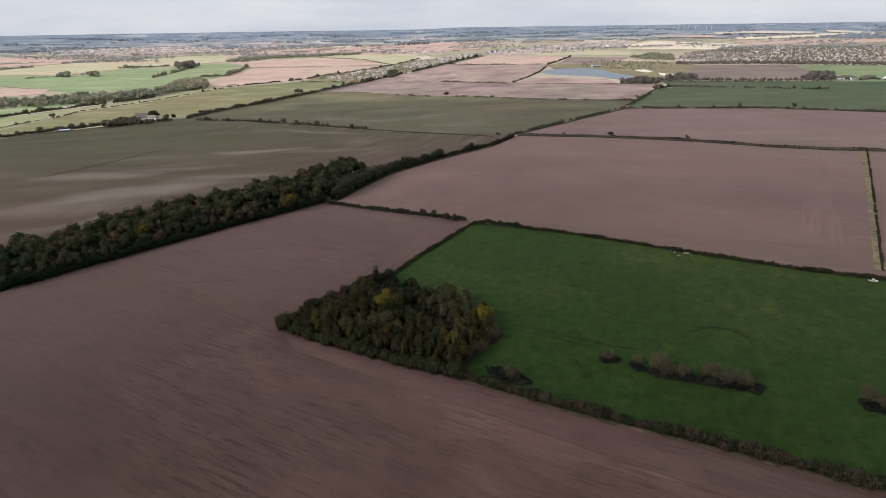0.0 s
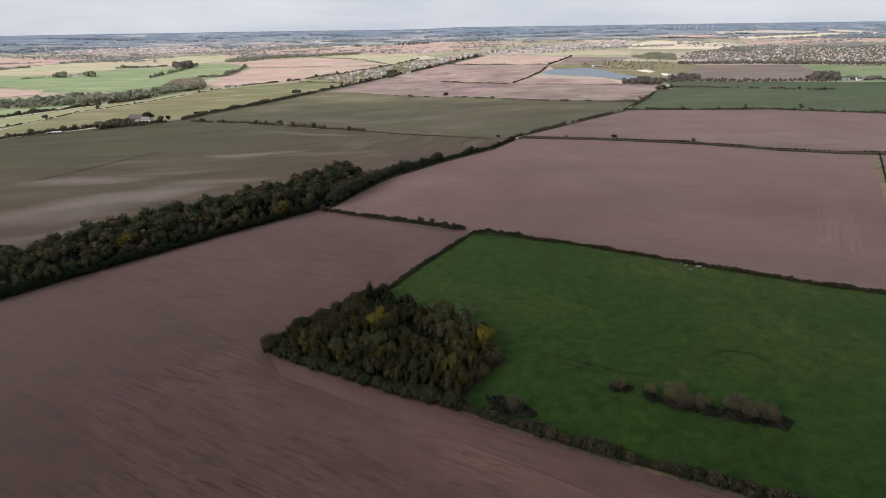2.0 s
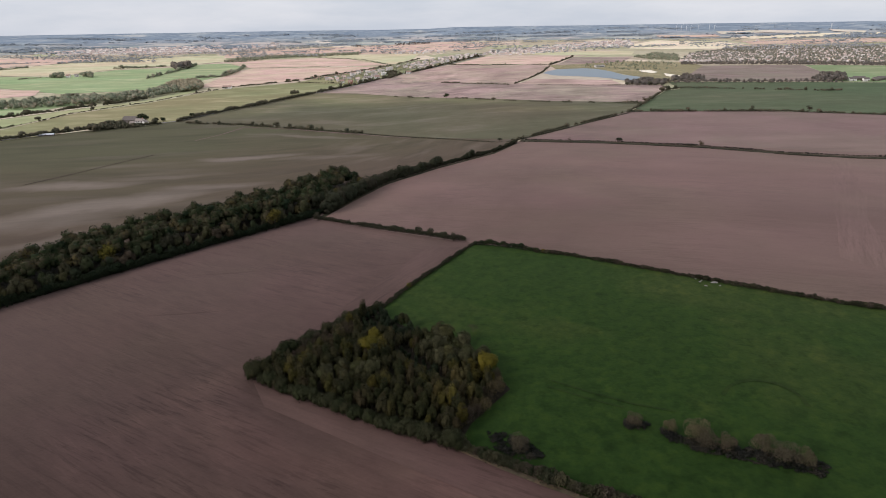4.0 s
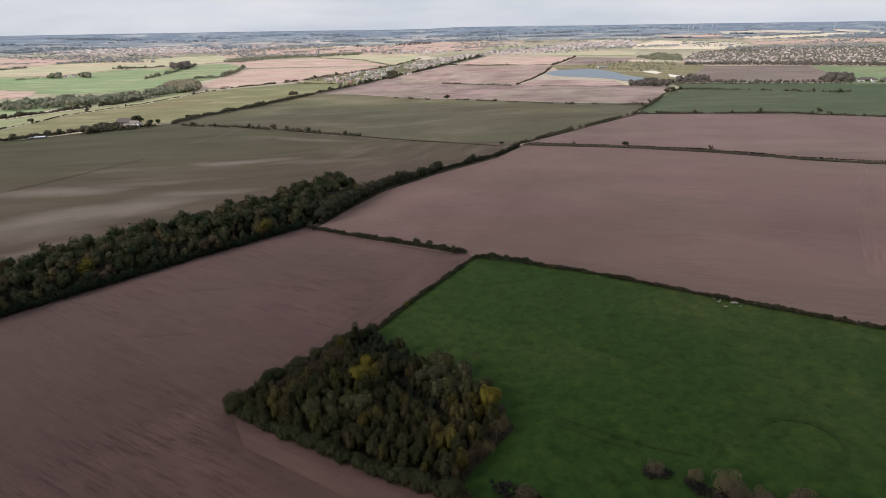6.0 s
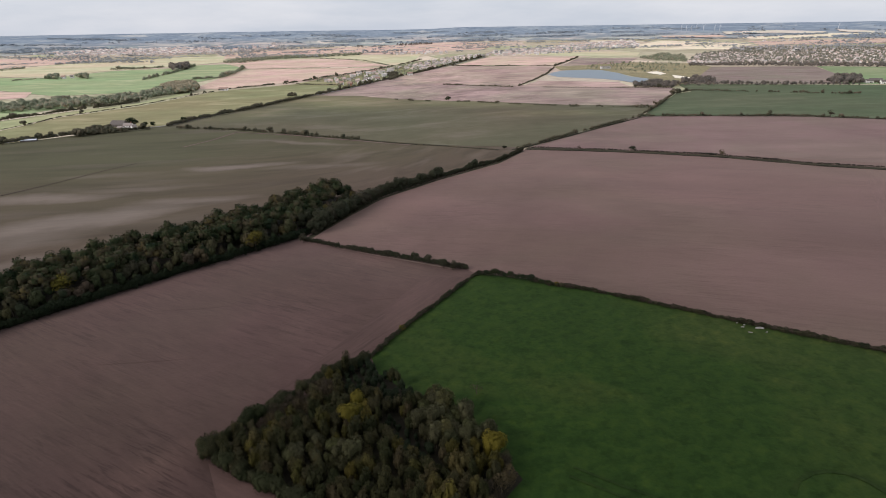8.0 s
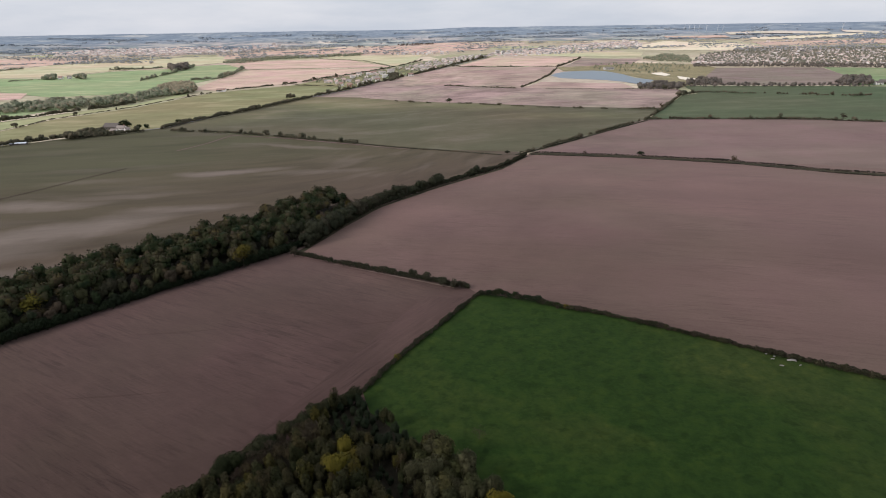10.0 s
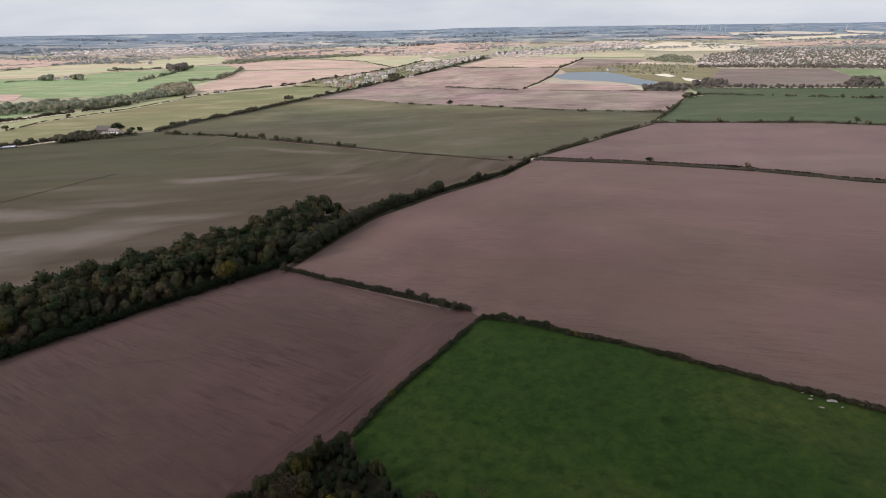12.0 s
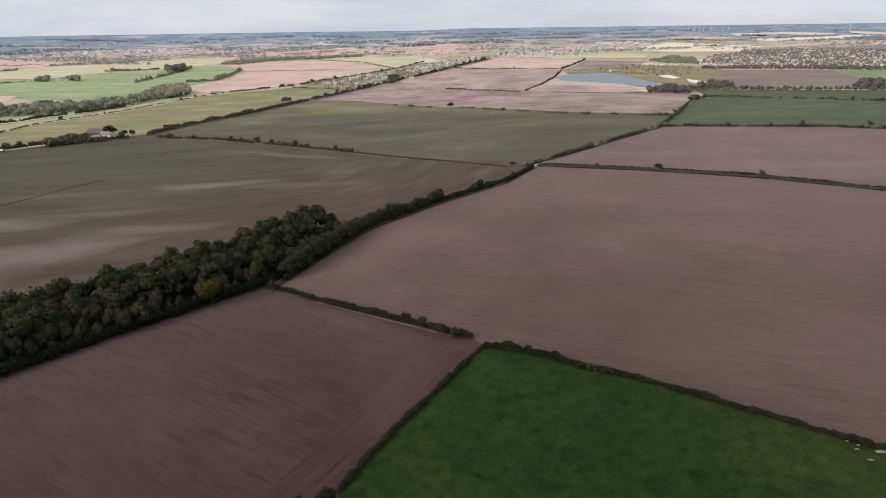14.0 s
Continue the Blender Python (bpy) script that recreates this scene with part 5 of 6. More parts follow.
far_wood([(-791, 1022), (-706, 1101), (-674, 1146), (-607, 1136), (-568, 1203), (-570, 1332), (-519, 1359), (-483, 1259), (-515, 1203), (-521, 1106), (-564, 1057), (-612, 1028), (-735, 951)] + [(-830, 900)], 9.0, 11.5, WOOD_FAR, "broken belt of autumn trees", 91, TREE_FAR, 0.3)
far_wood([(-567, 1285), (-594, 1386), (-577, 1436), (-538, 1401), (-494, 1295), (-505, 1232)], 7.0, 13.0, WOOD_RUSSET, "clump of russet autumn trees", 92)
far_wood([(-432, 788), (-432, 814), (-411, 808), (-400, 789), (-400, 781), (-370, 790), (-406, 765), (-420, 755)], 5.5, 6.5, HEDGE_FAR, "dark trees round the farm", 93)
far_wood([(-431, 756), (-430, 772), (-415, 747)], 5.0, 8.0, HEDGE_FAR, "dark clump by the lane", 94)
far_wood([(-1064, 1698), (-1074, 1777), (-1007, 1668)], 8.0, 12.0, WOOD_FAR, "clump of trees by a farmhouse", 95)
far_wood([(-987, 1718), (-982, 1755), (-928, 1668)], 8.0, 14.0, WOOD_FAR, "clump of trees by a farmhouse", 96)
far_wood([(-880, 2054), (-863, 2163), (-800, 2005), (-814, 1932)], 9.0, 18.0, WOOD_DUSKY, "round clump of grey trees paled by painted haze", 97)
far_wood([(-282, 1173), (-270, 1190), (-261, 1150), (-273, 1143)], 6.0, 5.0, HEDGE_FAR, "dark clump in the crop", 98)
far_wood([(404, 1105), (429, 1132), (488, 1131), (667, 1083), (678, 1050), (583, 1069), (404, 1094)], 8.5, 5.5, WOOD_DUSKY, "dusky belt of trees paled by painted haze", 99, thin=0.2)
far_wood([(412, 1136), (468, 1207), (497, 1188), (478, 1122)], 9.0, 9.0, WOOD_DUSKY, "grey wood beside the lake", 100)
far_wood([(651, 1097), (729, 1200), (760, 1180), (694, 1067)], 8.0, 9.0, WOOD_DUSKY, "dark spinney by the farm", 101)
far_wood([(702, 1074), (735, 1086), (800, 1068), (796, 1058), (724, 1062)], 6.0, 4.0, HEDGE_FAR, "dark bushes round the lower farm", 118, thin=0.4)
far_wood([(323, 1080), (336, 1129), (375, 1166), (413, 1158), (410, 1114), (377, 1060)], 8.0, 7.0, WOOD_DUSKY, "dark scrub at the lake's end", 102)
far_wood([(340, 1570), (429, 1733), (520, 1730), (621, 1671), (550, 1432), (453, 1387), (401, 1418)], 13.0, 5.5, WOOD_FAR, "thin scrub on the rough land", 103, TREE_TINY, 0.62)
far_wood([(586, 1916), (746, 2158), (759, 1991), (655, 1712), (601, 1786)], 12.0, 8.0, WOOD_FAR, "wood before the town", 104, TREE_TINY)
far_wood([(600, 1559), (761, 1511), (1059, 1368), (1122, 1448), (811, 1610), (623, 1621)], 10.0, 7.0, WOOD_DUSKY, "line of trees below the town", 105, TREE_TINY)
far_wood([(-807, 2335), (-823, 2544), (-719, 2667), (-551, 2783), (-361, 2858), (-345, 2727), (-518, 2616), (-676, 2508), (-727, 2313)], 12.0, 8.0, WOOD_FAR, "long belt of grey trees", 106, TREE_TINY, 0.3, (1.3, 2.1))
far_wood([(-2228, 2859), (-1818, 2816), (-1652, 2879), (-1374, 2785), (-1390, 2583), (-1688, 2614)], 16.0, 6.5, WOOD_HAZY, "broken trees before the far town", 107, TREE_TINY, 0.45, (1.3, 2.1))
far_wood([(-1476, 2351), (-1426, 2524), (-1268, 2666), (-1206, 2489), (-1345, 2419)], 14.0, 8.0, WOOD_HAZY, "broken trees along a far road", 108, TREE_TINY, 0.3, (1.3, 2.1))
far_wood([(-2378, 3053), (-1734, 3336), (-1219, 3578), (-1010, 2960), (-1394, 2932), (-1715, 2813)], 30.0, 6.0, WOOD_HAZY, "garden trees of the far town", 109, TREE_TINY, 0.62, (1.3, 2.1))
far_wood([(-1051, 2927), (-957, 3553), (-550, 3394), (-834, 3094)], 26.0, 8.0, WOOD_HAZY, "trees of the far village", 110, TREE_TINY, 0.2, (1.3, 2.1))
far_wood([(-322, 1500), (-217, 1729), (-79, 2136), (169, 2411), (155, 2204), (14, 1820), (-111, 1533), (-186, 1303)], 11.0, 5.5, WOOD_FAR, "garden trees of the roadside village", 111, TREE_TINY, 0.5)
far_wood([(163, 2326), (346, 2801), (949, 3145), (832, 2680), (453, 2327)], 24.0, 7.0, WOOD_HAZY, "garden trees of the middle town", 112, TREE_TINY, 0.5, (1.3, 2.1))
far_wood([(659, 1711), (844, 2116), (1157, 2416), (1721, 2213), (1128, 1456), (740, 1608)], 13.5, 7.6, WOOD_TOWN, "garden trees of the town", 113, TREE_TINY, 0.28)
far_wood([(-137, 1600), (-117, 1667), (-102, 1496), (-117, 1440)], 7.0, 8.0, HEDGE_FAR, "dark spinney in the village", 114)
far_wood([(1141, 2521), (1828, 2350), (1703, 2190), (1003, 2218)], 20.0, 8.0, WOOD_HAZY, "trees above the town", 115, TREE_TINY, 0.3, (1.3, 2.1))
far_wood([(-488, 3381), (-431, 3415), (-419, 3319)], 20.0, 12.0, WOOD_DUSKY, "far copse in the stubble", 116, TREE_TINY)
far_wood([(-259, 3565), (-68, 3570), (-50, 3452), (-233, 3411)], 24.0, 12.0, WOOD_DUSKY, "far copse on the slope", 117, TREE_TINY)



def far_hedges(seed):
    """The many small hedges and spinneys of the open country beyond the lake."""
    rng = random.Random(seed)
    spots = []
    for _ in range(85):
        d, a = rng.uniform(2650, 3550), radians(rng.uniform(-44, 44))
        x, y, turn = d * math.sin(a), 60 + d * math.cos(a), radians(rng.choice((4, 4, 60)) + rng.uniform(-12, 12))
        run, tall = rng.uniform(80, 420), rng.uniform(3, 5.5)
        for i in range(int(run / 6)):
            if rng.random() < 0.82:
                spots.append((x + math.cos(turn) * i * 6 + rng.uniform(-2, 2), y + math.sin(turn) * i * 6 + rng.uniform(-2, 2), tall * rng.uniform(0.6, 1.4)))
    for _ in range(60):
        d, a = rng.uniform(2600, 3500), radians(rng.uniform(-44, 44))
        x, y = d * math.sin(a), 60 + d * math.cos(a)
        for _ in range(rng.randint(8, 30)):
            spots.append((x + rng.gauss(0, 45), y + rng.gauss(0, 16), rng.uniform(6, 11)))
    tagged(scattered("far_hedges", spots, TREE_SPECK, WOOD_HAZY, rng, (1.4, 2.4)), "far-off hedges and spinneys greyed by painted haze", "hedges", kind="stuff")
    spots = []
    while len(spots) < 3600:
        d, a = rng.uniform(3350, 4550), radians(rng.uniform(-44, 44))
        x, y = d * math.sin(a), 60 + d * math.cos(a)
        if noise.fractal((x * 0.0022, y * 0.0065, 9.0), 1.0, 2.0, 4) > 0.28:
            spots.append((x, y, rng.uniform(6, 11)))
    tagged(scattered("far_woods", spots, TREE_SPECK, WOOD_BLUE, rng, (1.6, 3.0)), "woods scattered to the skyline, blue haze in their leaves", "woods", kind="stuff")


far_hedges(140)

# ---- buildings ----
def gabled(bm, w, d, h, roof, x=0.0, y=0.0, turn=0.0, only=""):
    """Walls or roof of one house into bm; the ridge runs along its length w."""
    m = pose(x, y, 0, 0, 0, turn)
    o = 0.35
    if only != "roof":
        v = [bm.verts.new(m @ Vector(p)) for p in ((-w / 2, -d / 2, -0.3), (w / 2, -d / 2, -0.3), (w / 2, d / 2, -0.3), (-w / 2, d / 2, -0.3), (-w / 2, -d / 2, h), (w / 2, -d / 2, h), (w / 2, d / 2, h), (-w / 2, d / 2, h), (-w / 2, 0, h + roof), (w / 2, 0, h + roof))]
        for f in ((0, 1, 5, 4), (2, 3, 7, 6), (1, 2, 6, 9, 5), (3, 0, 4, 8, 7)):
            bm.faces.new([v[i] for i in f])
    if only != "walls":
        e = o * roof / (d / 2)
        for s in (-1, 1):
            p = [(-w / 2 - o, s * (d / 2 + o), h - e), (w / 2 + o, s * (d / 2 + o), h - e), (w / 2 + o, 0, h + roof + 0.02), (-w / 2 - o, 0, h + roof + 0.02)]
            low = [bm.verts.new(m @ Vector(q)) for q in p]
            high = [bm.verts.new(m @ (Vector(q) + Vector((0, 0, 0.25)))) for q in p]
            bm.faces.new(high if s < 0 else high[::-1])
            bm.faces.new(low[::-1] if s < 0 else low)
            for i in range(4):
                j = (i + 1) % 4
                bm.faces.new((low[i], low[j], high[j], high[i]) if s < 0 else (low[j], low[i], high[i], high[j]))


def slab(bm, w, d, h, x, y, z, turn=0.0, bevel=0.0):
    made = bmesh.ops.create_cube(bm, size=1, matrix=pose(x, y, z, 0, 0, turn) @ Matrix.Diagonal((w, d, h, 1)))
    if bevel:
        edges = list({e for v in made["verts"] for e in v.link_edges})
        bmesh.ops.bevel(bm, geom=edges, offset=bevel, segments=2, affect="EDGES", profile=0.6)


def house(x, y, turn, w, d, h, roof, wall_mat, roof_mat, label, category="house", name="house", windows=3, chimney=True, group="farm buildings"):
    top = tagged(new(name), label, category, group)
    bm = bmesh.new()
    gabled(bm, w, d, h, roof, only="walls")
    wall = part("wall", bm, wall_mat, top)
    bm = bmesh.new()
    gabled(bm, w, d, h, roof, only="roof")
    tiled = part("roof", bm, roof_mat, top)
    if chimney:
        bm = bmesh.new()
        slab(bm, 0.9, 0.7, 1.8, w * 0.36, 0, h + roof + 0.5)
        part("chimney", bm, BRICK, tiled)
    for side in (-1, 1):
        for i in range(windows):
            for z in ((1.4, 4.0) if h > 4.5 else (1.5,)):
                bm = bmesh.new()
                slab(bm, 1.2, 0.12, 1.3, (i + 0.5) * w / windows - w / 2, side * (d / 2 + 0.02), z)
                part("window", bm, GLASS_DARK, wall)
    bm = bmesh.new()
    slab(bm, 1.1, 0.14, 2.1, 0.2, -d / 2 - 0.03, 1.05)
    part("door", bm, BARK, wall)
    top.matrix_basis = pose(x, y, rise(x, y), 0, 0, turn)
    return top


ROOF_RED = plain("faded_red_roof", (0.36, 0.25, 0.205), 0.85, 3.0, 0.3)
BRICK = plain("red_brick", (0.36, 0.18, 0.13), 0.85, 3.0, 0.3)
(bx, by), (cx, cy), (ex, ey), (gx, gy) = [(-413, 830), (-390, 814), (-392, 810), (-382, 809)]
house(bx, by, -10, 19, 12, 3.4, 4.2, ROOF_DARK, ROOF_DARK, "big weathered grey barn at the farm", "barn", "barn", 2, False)
house(cx, cy - 6, -10, 11, 6.5, 4.6, 2.8, WHITEWASH, ROOF_GREY, "whitewashed farmhouse with a grey roof")
house(ex - 4, ey - 10, -10, 7, 5, 3.0, 2.0, WHITEWASH, ROOF_GREY, "low whitewashed farm outbuilding", "outbuilding", "outbuilding", 2, False)
house(gx, gy - 5, 70, 6, 5, 3.4, 2.4, WHITEWASH, ROOF_GREY, "small whitewashed cottage end", "outbuilding", "outbuilding", 1, False)
rng = random.Random(71)
big = [tree_kind("tree", rng, 11.5, 7.6, 1500, 1.1, LEAF_DARK, "large spreading dark tree above the farm roof", "tree", 0.95, 0.0, 0.4, 12)]
planted(big, [(x, y, 1.0) for x, y in [(-398, 833)]], rng, "farm trees")
planted([tree_kind("tree", rng, 7, 4.0, 700, 0.85, LEAF_DARK, "round dark tree beside the lane", "tree", 0.95, 0.0, 0.3, 10)], [(x, y, s) for (x, y), s in zip([(-378, 826), (-368, 825), (-343, 861)], (0.9, 1.05, 1.1))], rng, "farm trees")
(px, py), (qx, qy) = [(-442, 1296), (-464, 730)]
house(px, py, 4, 17, 9, 3.4, 2.2, WHITEWASH, ROOF_RED, "pale shed with a red-brown roof", "shed", "shed", 4, False, "sheds")
house(qx, qy, 12, 16, 5, 1.6, 0.9, ROOF_DARK, PALE_PAINT, "low pale-roofed shed beside the lane", "shed", "shed", 2, False, "sheds")
for (x, y), w in zip([(-1015, 1706), (-1001, 1721), (-78, 1566), (-171, 1446), (-146, 1453), (-192, 1342), (-213, 1360), (-217, 1667), (-181, 1675)], (10, 9, 12, 10, 11, 9, 8, 12, 14)):
    house(x, y, rng.uniform(-15, 20), w, 8, 5.0, 3.0, WHITEWASH if rng.random() < 0.95 else BRICK, ROOF_GREY if rng.random() < 0.6 else ROOF_RED, "pale detached house among gardens", "house", "house", 3, False, "roadside houses")
for (x, y), w, wall_mat in zip([(713, 1083), (736, 1100), (728, 1070), (752, 1078), (772, 1092), (792, 1076)], (12, 18, 9, 11, 20, 12), (WHITEWASH, ROOF_DARK, WHITEWASH, ROOF_GREY, ROOF_DARK, WHITEWASH)):
    house(x, y, rng.uniform(-25, 25), w, 8, 3.6, 2.6, wall_mat, ROOF_DARK, "dark-roofed farm building below the town", "barn", "barn", 3, False, "lower farm buildings")


def town(poly, gap, label, seed, turn=0.0, tall=0.04, thin=0.25, size=1.0):
    """A far built-up quarter in one piece: houses in rows, gables and roofs of their own colour."""
    rng = random.Random(seed)
    verts, faces, slots = [], [], []
    for x, y in filled(poly, gap, rng, 0.42):
        if rng.random() < thin:
            continue
        z0 = rise(x, y)
        a = radians(turn + rng.choice((0, 0, 90)) + rng.uniform(-6, 6))
        w, d, h, r = rng.uniform(8, 15) * size, rng.uniform(7, 9) * size, rng.uniform(4.6, 6.0) * size, rng.uniform(2.2, 3.0) * size
        if rng.random() < tall:
            w, d, h, r = w * 1.6, d * 1.3, h * rng.uniform(1.5, 2.4), 0.8
        ca, sa = math.cos(a), math.sin(a)

        def put(px, py, pz):
            verts.append((x + px * ca - py * sa, y + px * sa + py * ca, z0 + pz))
            return len(verts) - 1

        lo = [put(*p, -0.5) for p in ((-w / 2, -d / 2), (w / 2, -d / 2), (w / 2, d / 2), (-w / 2, d / 2))]
        hi = [put(*p, h) for p in ((-w / 2, -d / 2), (w / 2, -d / 2), (w / 2, d / 2), (-w / 2, d / 2))]
        ge = [put(-w / 2, 0, h + r), put(w / 2, 0, h + r)]
        for f in ((lo[0], lo[1], hi[1], hi[0]), (lo[2], lo[3], hi[3], hi[2]), (lo[1], lo[2], hi[2], hi[1]), (lo[3], lo[0], hi[0], hi[3]), (hi[1], hi[2], ge[1], ge[1]), (hi[3], hi[0], ge[0], ge[0])):
            faces.append(f)
            slots.append(0)
        o = 0.4
        e = o * r / (d / 2)
        q = [put(-w / 2 - o, -d / 2 - o, h - e), put(w / 2 + o, -d / 2 - o, h - e), put(w / 2 + o, 0, h + r + 0.1), put(-w / 2 - o, 0, h + r + 0.1), put(w / 2 + o, d / 2 + o, h - e), put(-w / 2 - o, d / 2 + o, h - e)]
        faces += [(q[0], q[1], q[2], q[3]), (q[3], q[2], q[4], q[5])]
        slots += [1, 1]
    bm = bmesh.new()
    made = [bm.verts.new(v) for v in verts]
    for f, k in zip(faces, slots):
        face = bm.faces.new([made[i] for i in dict.fromkeys(f)])
        face.material_index = k
    me = bpy.data.meshes.new("houses")
    bm.to_mesh(me)
    bm.free()
    me.materials.append(WALLS)
    me.materials.append(ROOFS)
    tagged(new("houses", me), label, "houses", kind="stuff")


town([(637, 1666), (830, 2080), (1003, 2218), (1005, 2007), (801, 1589)], 11.5, "dense estate of red-roofed and pale houses", 121, 12, 0.02, 0.36, 0.55)
town([(805, 1612), (1067, 2188), (1289, 2345), (1729, 2223), (1122, 1448)], 14, "pale houses of a town among trees", 122, 5, 0.05, 0.58, 0.58)
town([(-1907, 2955), (-1751, 3256), (-1377, 3412), (-1188, 3486), (-1039, 3045), (-1394, 2932), (-1736, 2848)], 25, "far red-brick town", 123, 8, 0.02, 0.15, 1.05)
town([(-1053, 3006), (-1092, 3477), (-915, 3640), (-882, 3274)], 40, "far village with pale roofs", 124, 0, 0.05, 0.4, 1.4)
town([(-291, 1478), (-209, 1665), (-132, 1831), (-126, 1559), (-190, 1329)], 22, "roadside village houses", 125, 20, 0.06, 0.66, 0.75)
town([(-126, 1852), (-68, 2091), (18, 2269), (149, 2424), (161, 2241), (32, 1908), (-62, 1691)], 17, "roadside village houses", 126, 20, 0.03, 0.5, 0.7)
town([(141, 2298), (200, 2530), (411, 2578), (478, 2455), (318, 2251)], 22, "pale blocks at the edge of the town", 127, 10, 0.12, 0.35, 0.8)
town([(226, 2564), (567, 2907), (751, 3137), (963, 3192), (860, 2768), (608, 2637), (390, 2446)], 26, "far pale town houses", 128, 4, 0.04, 0.3, 0.95)
town([(-227, 2773), (-107, 2887), (22, 2783), (21, 2648), (-148, 2696)], 30, "far row of pale houses", 129, 4, 0.02, 0.3)
town([(1444, 2960), (1621, 2948), (1556, 2830), (1404, 2825)], 45, "pale sheds beyond the town", 130, 4, 0.0, 0.5, 1.0)


def block(x, y, w, d, h, turn):
    top = tagged(new("apartment_block"), "pale concrete apartment block above the town", "apartment block", "apartment blocks")
    bm = bmesh.new()
    slab(bm, w, d, h, 0, 0, h / 2)
    wall = part("wall", bm, CONCRETE, top)
    bm = bmesh.new()
    slab(bm, w + 0.6, d + 0.6, 0.6, 0, 0, h + 0.3)
    part("roof", bm, ROOF_GREY, top)
    for floor in range(int(h / 3)):
        bm = bmesh.new()
        slab(bm, w * 0.86, 0.2, 1.3, 0, -d / 2 - 0.05, floor * 3 + 1.8)
        part("window", bm, GLASS_DARK, wall)
    top.matrix_basis = pose(x, y, rise(x, y), 0, 0, turn)


for (x, y), h in zip([(202, 2393), (222, 2382), (142, 2213), (277, 2494)], (12, 15, 8, 8)):
    block(x, y, 13, 12, h, 10)
for (x, y), h in zip([(391, 1535), (1182, 2134), (1138, 2242), (1374, 2123), (1163, 2019)], (5, 9, 7, 7, 7)):
    block(x, y, 22, 11, h, 6)


# ---- wind turbines on the skyline ----
def turbine(x, y, size, spin):
    top = tagged(new("wind_turbine"), "white three-bladed wind turbine on the skyline", "wind turbine", "wind turbines")
    bm = bmesh.new()
    bmesh.ops.create_cone(bm, segments=10, radius1=2.2 * size, radius2=1.2 * size, depth=36 * size, cap_ends=True, matrix=pose(0, 0, 18 * size - 2))
    part("tower", bm, PALE_PAINT, top, smooth=True)
    bm = bmesh.new()
    slab(bm, 2.2 * size, 5 * size, 2.2 * size, 0, -1, 36 * size - 1, 0, 0.4)
    part("nacelle", bm, PALE_PAINT, top)
    for k in range(3):
        bm = bmesh.new()
        a = radians(spin + 120 * k)
        q = pose(0, -4.2 * size, 36 * size - 1) @ Matrix.Rotation(a, 4, "Y")
        bmesh.ops.create_cone(bm, segments=6, radius1=0.9 * size, radius2=0.25 * size, depth=18 * size, cap_ends=True, matrix=q @ pose(0, 0, 9 * size) @ Matrix.Diagonal((1, 0.4, 1, 1)))
        part("blade", bm, PALE_PAINT, top)
    top.matrix_basis = pose(x, y, rise(x, y) + 0.5, 0, 0, 8)


for n, (x, y) in enumerate([(1490, 3975), (1515, 3958), (1540, 3941), (1562, 3926), (1597, 3901), (1650, 3864), (1673, 3847), (2216, 3576)]):
    turbine(x, y, 0.95, 25 + n * 37)


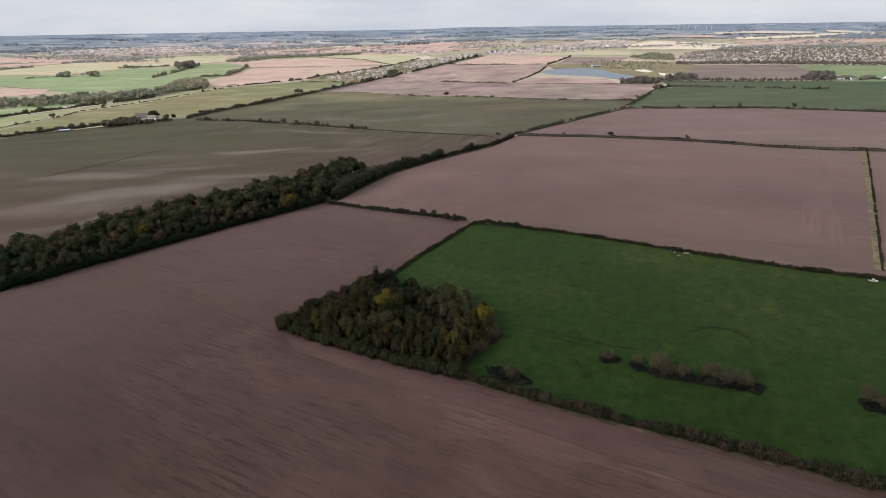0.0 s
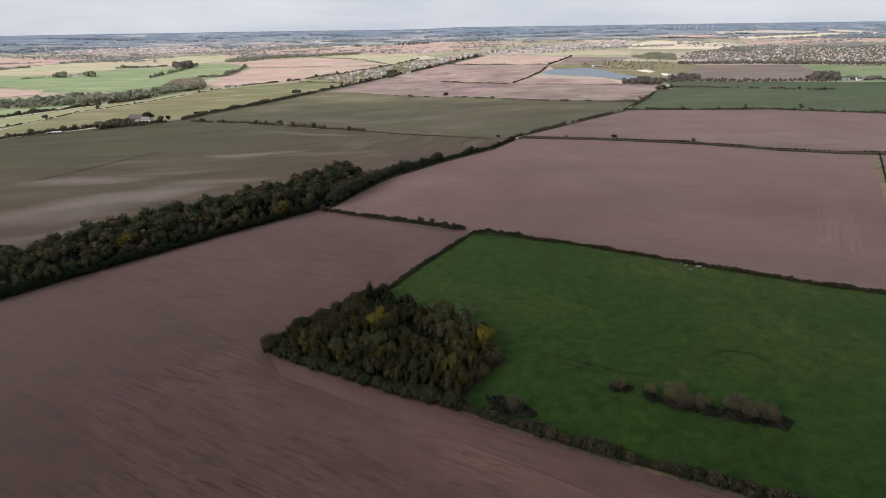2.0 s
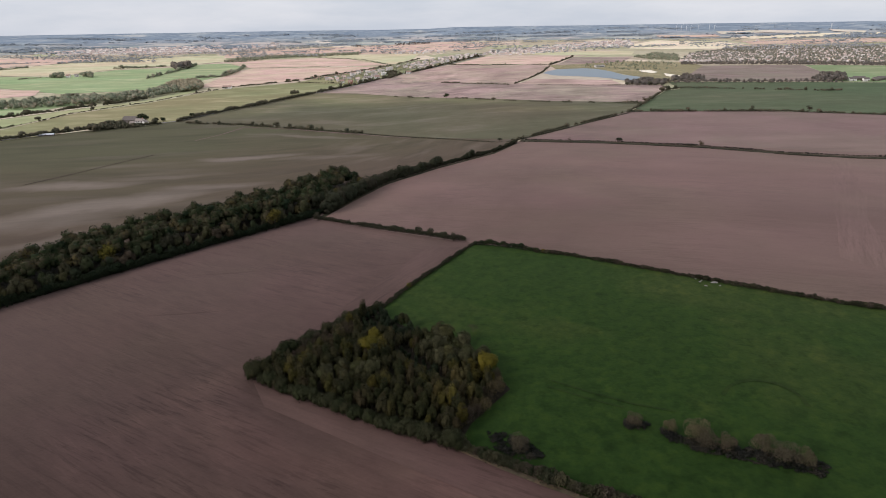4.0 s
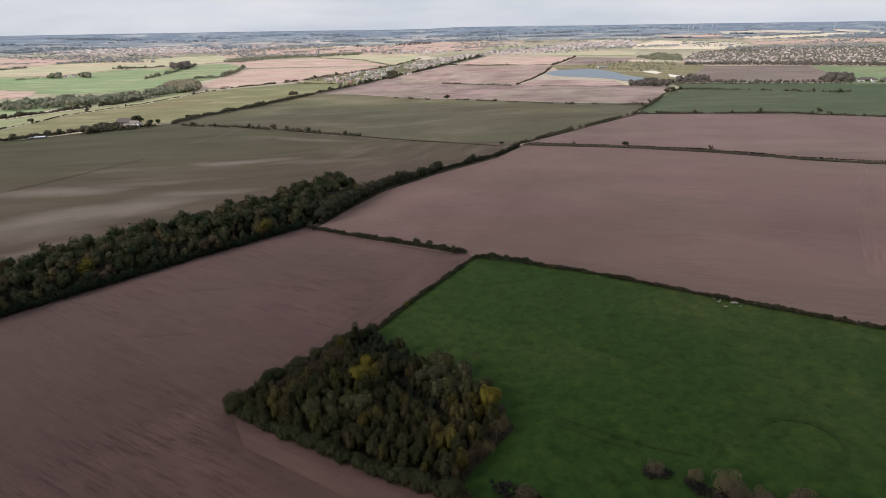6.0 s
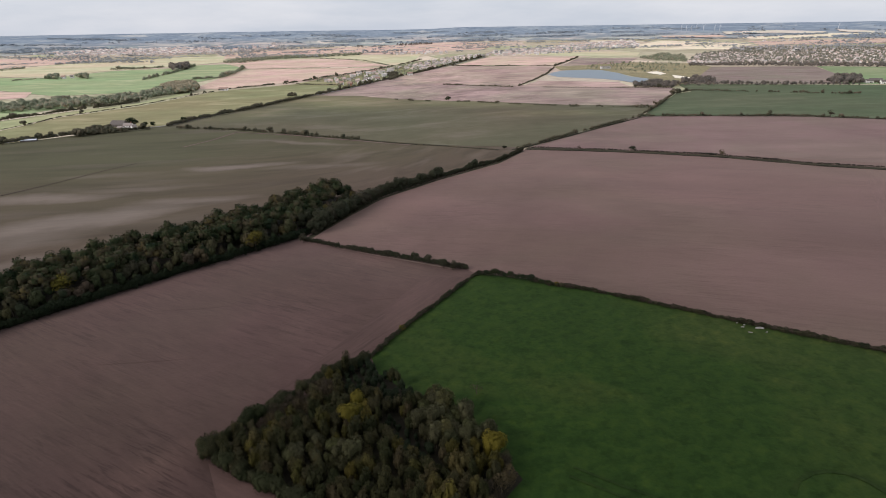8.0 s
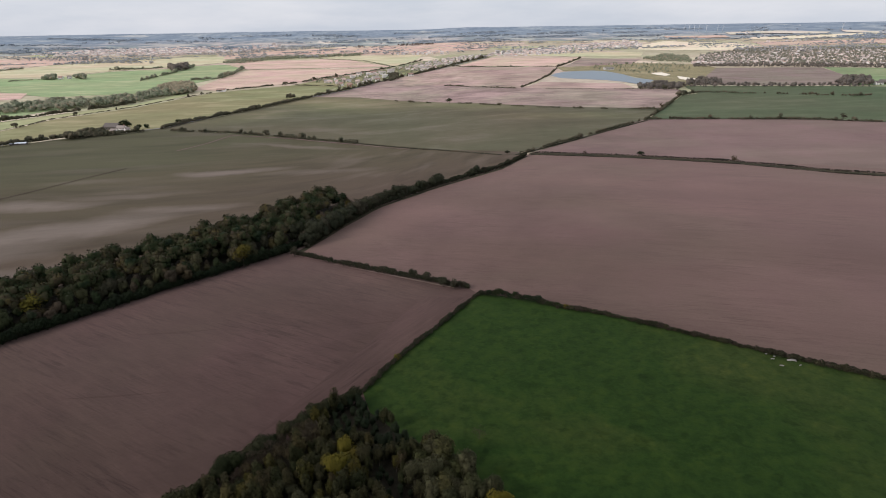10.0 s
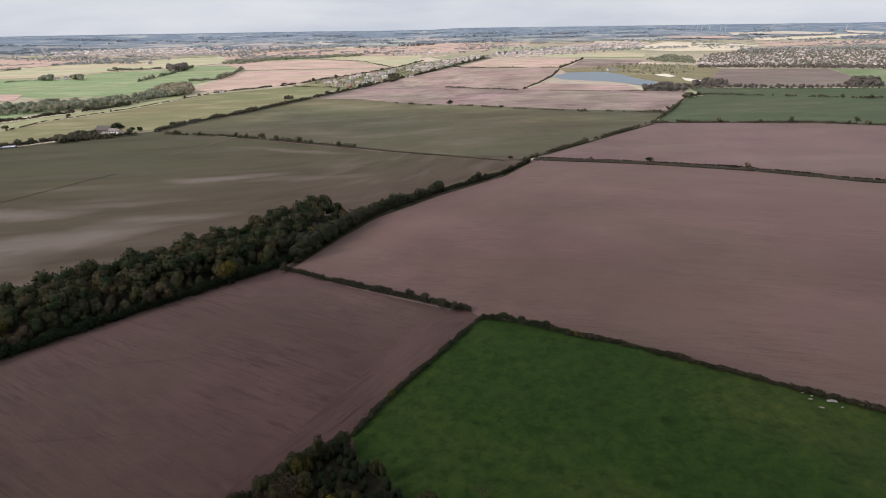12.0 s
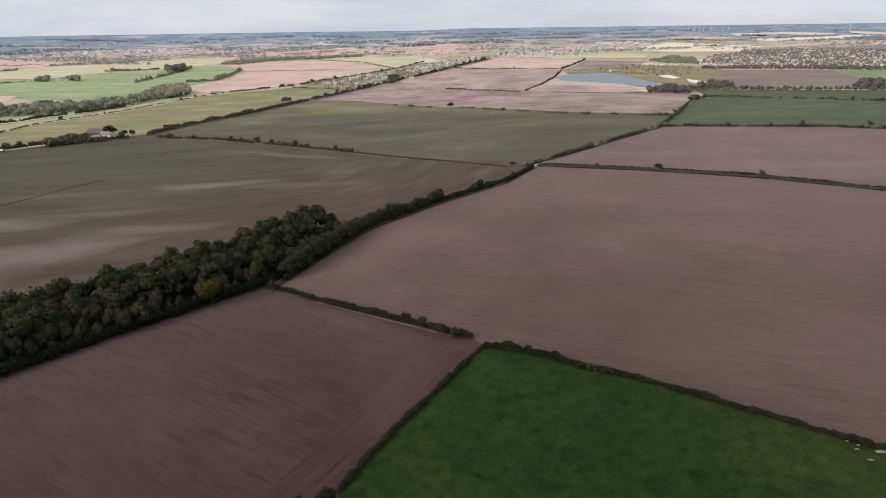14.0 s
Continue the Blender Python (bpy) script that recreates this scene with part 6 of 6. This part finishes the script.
# ---- things in the meadow ----
def van(x, y, turn):
    top = tagged(new("pickup_truck"), "white pickup truck parked at the meadow hedge", "pickup truck")
    bm = bmesh.new()
    side = [(-2.5, 0.45), (2.45, 0.45), (2.55, 0.9), (2.35, 1.05), (1.15, 1.15), (0.55, 1.75), (-0.65, 1.78), (-0.8, 1.15), (-2.5, 1.1)]
    ends = [[bm.verts.new((px, s * 0.92, pz)) for px, pz in side] for s in (-1, 1)]
    bm.faces.new(ends[0])
    bm.faces.new(ends[1][::-1])
    for i in range(len(side)):
        j = (i + 1) % len(side)
        bm.faces.new((ends[0][j], ends[0][i], ends[1][i], ends[1][j]))
    bmesh.ops.recalc_face_normals(bm, faces=bm.faces[:])
    bmesh.ops.bevel(bm, geom=bm.edges[:], offset=0.06, segments=2, affect="EDGES")
    body = part("body", bm, WHITE_PAINT, top)
    for pts, nm in (((1.10, 1.2, 0.62, 1.68), "windscreen"), ((-0.79, 1.25, -0.70, 1.66), "rear_window")):
        bm = bmesh.new()
        x0, z0, x1, z1 = pts
        s = 0.03 if nm == "windscreen" else -0.03
        bm.faces.new([bm.verts.new(p) for p in ((x0 + s, -0.75, z0), (x0 + s, 0.75, z0), (x1 + s, 0.7, z1), (x1 + s, -0.7, z1))])
        part(nm, bm, GLASS_DARK, body)
    for s in (-1, 1):
        bm = bmesh.new()
        slab(bm, 1.2, 0.04, 0.42, 0.05, s * 0.93, 1.42, 0, 0.01)
        part("side_window", bm, GLASS_DARK, body)
    bm = bmesh.new()
    slab(bm, 1.5, 1.5, 0.06, -1.65, 0, 1.13)
    part("load_bed", bm, RUBBER, body)
    for wx in (-1.6, 1.65):
        for s in (-1, 1):
            wheel = new("wheel")
            wheel.parent = top
            wheel.location = (wx, s * 0.82, 0.38)
            bm = bmesh.new()
            bmesh.ops.create_cone(bm, segments=18, radius1=0.38, radius2=0.38, depth=0.24, cap_ends=True, matrix=pose(0, 0, 0, 90))
            part("tyre", bm, RUBBER, wheel)
            bm = bmesh.new()
            bmesh.ops.create_cone(bm, segments=14, radius1=0.22, radius2=0.2, depth=0.26, cap_ends=True, matrix=pose(0, 0, 0, 90))
            part("rim", bm, STEEL, wheel)
    top.matrix_basis = pose(x, y, rise(x, y) + 0.27, 0, 0, turn) @ Matrix.Diagonal((0.6, 0.66, 0.6, 1))


(vx, vy), = [(164.9, 205.7)]
van(vx, vy, -24)
# Kind of these sheep-sized pale things is unknown; built as plain lumps
rng = random.Random(81)
for (x, y), w in zip([(102.2, 242.2), (101.7, 245.2), (103.3, 243.6), (102.9, 238.4), (108.2, 238.2)], (1.6, 1.0, 1.1, 1.9, 1.3)):
    bm = bmesh.new()
    bmesh.ops.create_icosphere(bm, subdivisions=2, radius=0.5, matrix=Matrix.Diagonal((w * 0.8, 0.34, 0.4, 1)))
    for v in bm.verts:
        v.co += v.normal * 0.09 * noise.noise(v.co * 3 + Vector((x, y, 0)))
    lump = part("sack_bundle", bm, PALE_LUMP, None, smooth=True)
    tagged(lump, "unidentified pale lump lying on the meadow grass", "sack", "sacks by the hedge")
    lump.matrix_basis = pose(x, y, rise(x, y) + 0.42, 0, 0, rng.uniform(-50, 30))


def sheeting(x, y, turn):
    """A long pale shape of unknown kind, built as a crumpled pile drawn out to one side."""
    bm = bmesh.new()
    bmesh.ops.create_grid(bm, x_segments=22, y_segments=9, size=0.5, matrix=Matrix.Diagonal((2.6, 1.0, 1, 1)))
    for v in bm.verts:
        u, w = v.co.x / 1.3, v.co.y / 0.5
        fold = noise.noise((v.co.x * 1.7, v.co.y * 2.6, 4.0)) + 0.5 * noise.noise((v.co.x * 4.5, v.co.y * 5.0, 1.0))
        v.co.z = max(0.0, (1 - w * w) * (1 - u * u * 0.8) * (0.55 + 0.2 * u)) + 0.10 * fold * (1 - w * w)
        v.co.y += 0.25 * math.sin(u * 2.2) + 0.12 * noise.noise((v.co.x * 2, 3.0, 0))
    bmesh.ops.solidify(bm, geom=bm.faces[:], thickness=0.03)
    pile = tagged(part("sheeting", bm, PALE_LUMP, None, smooth=True), "unidentified long pale shape by the meadow hedge, built as sheeting", "sheeting")
    pile.matrix_basis = pose(x, y, rise(x, y) + 0.30, 0, 0, turn)


sheeting(107.3, 241.2, -24)
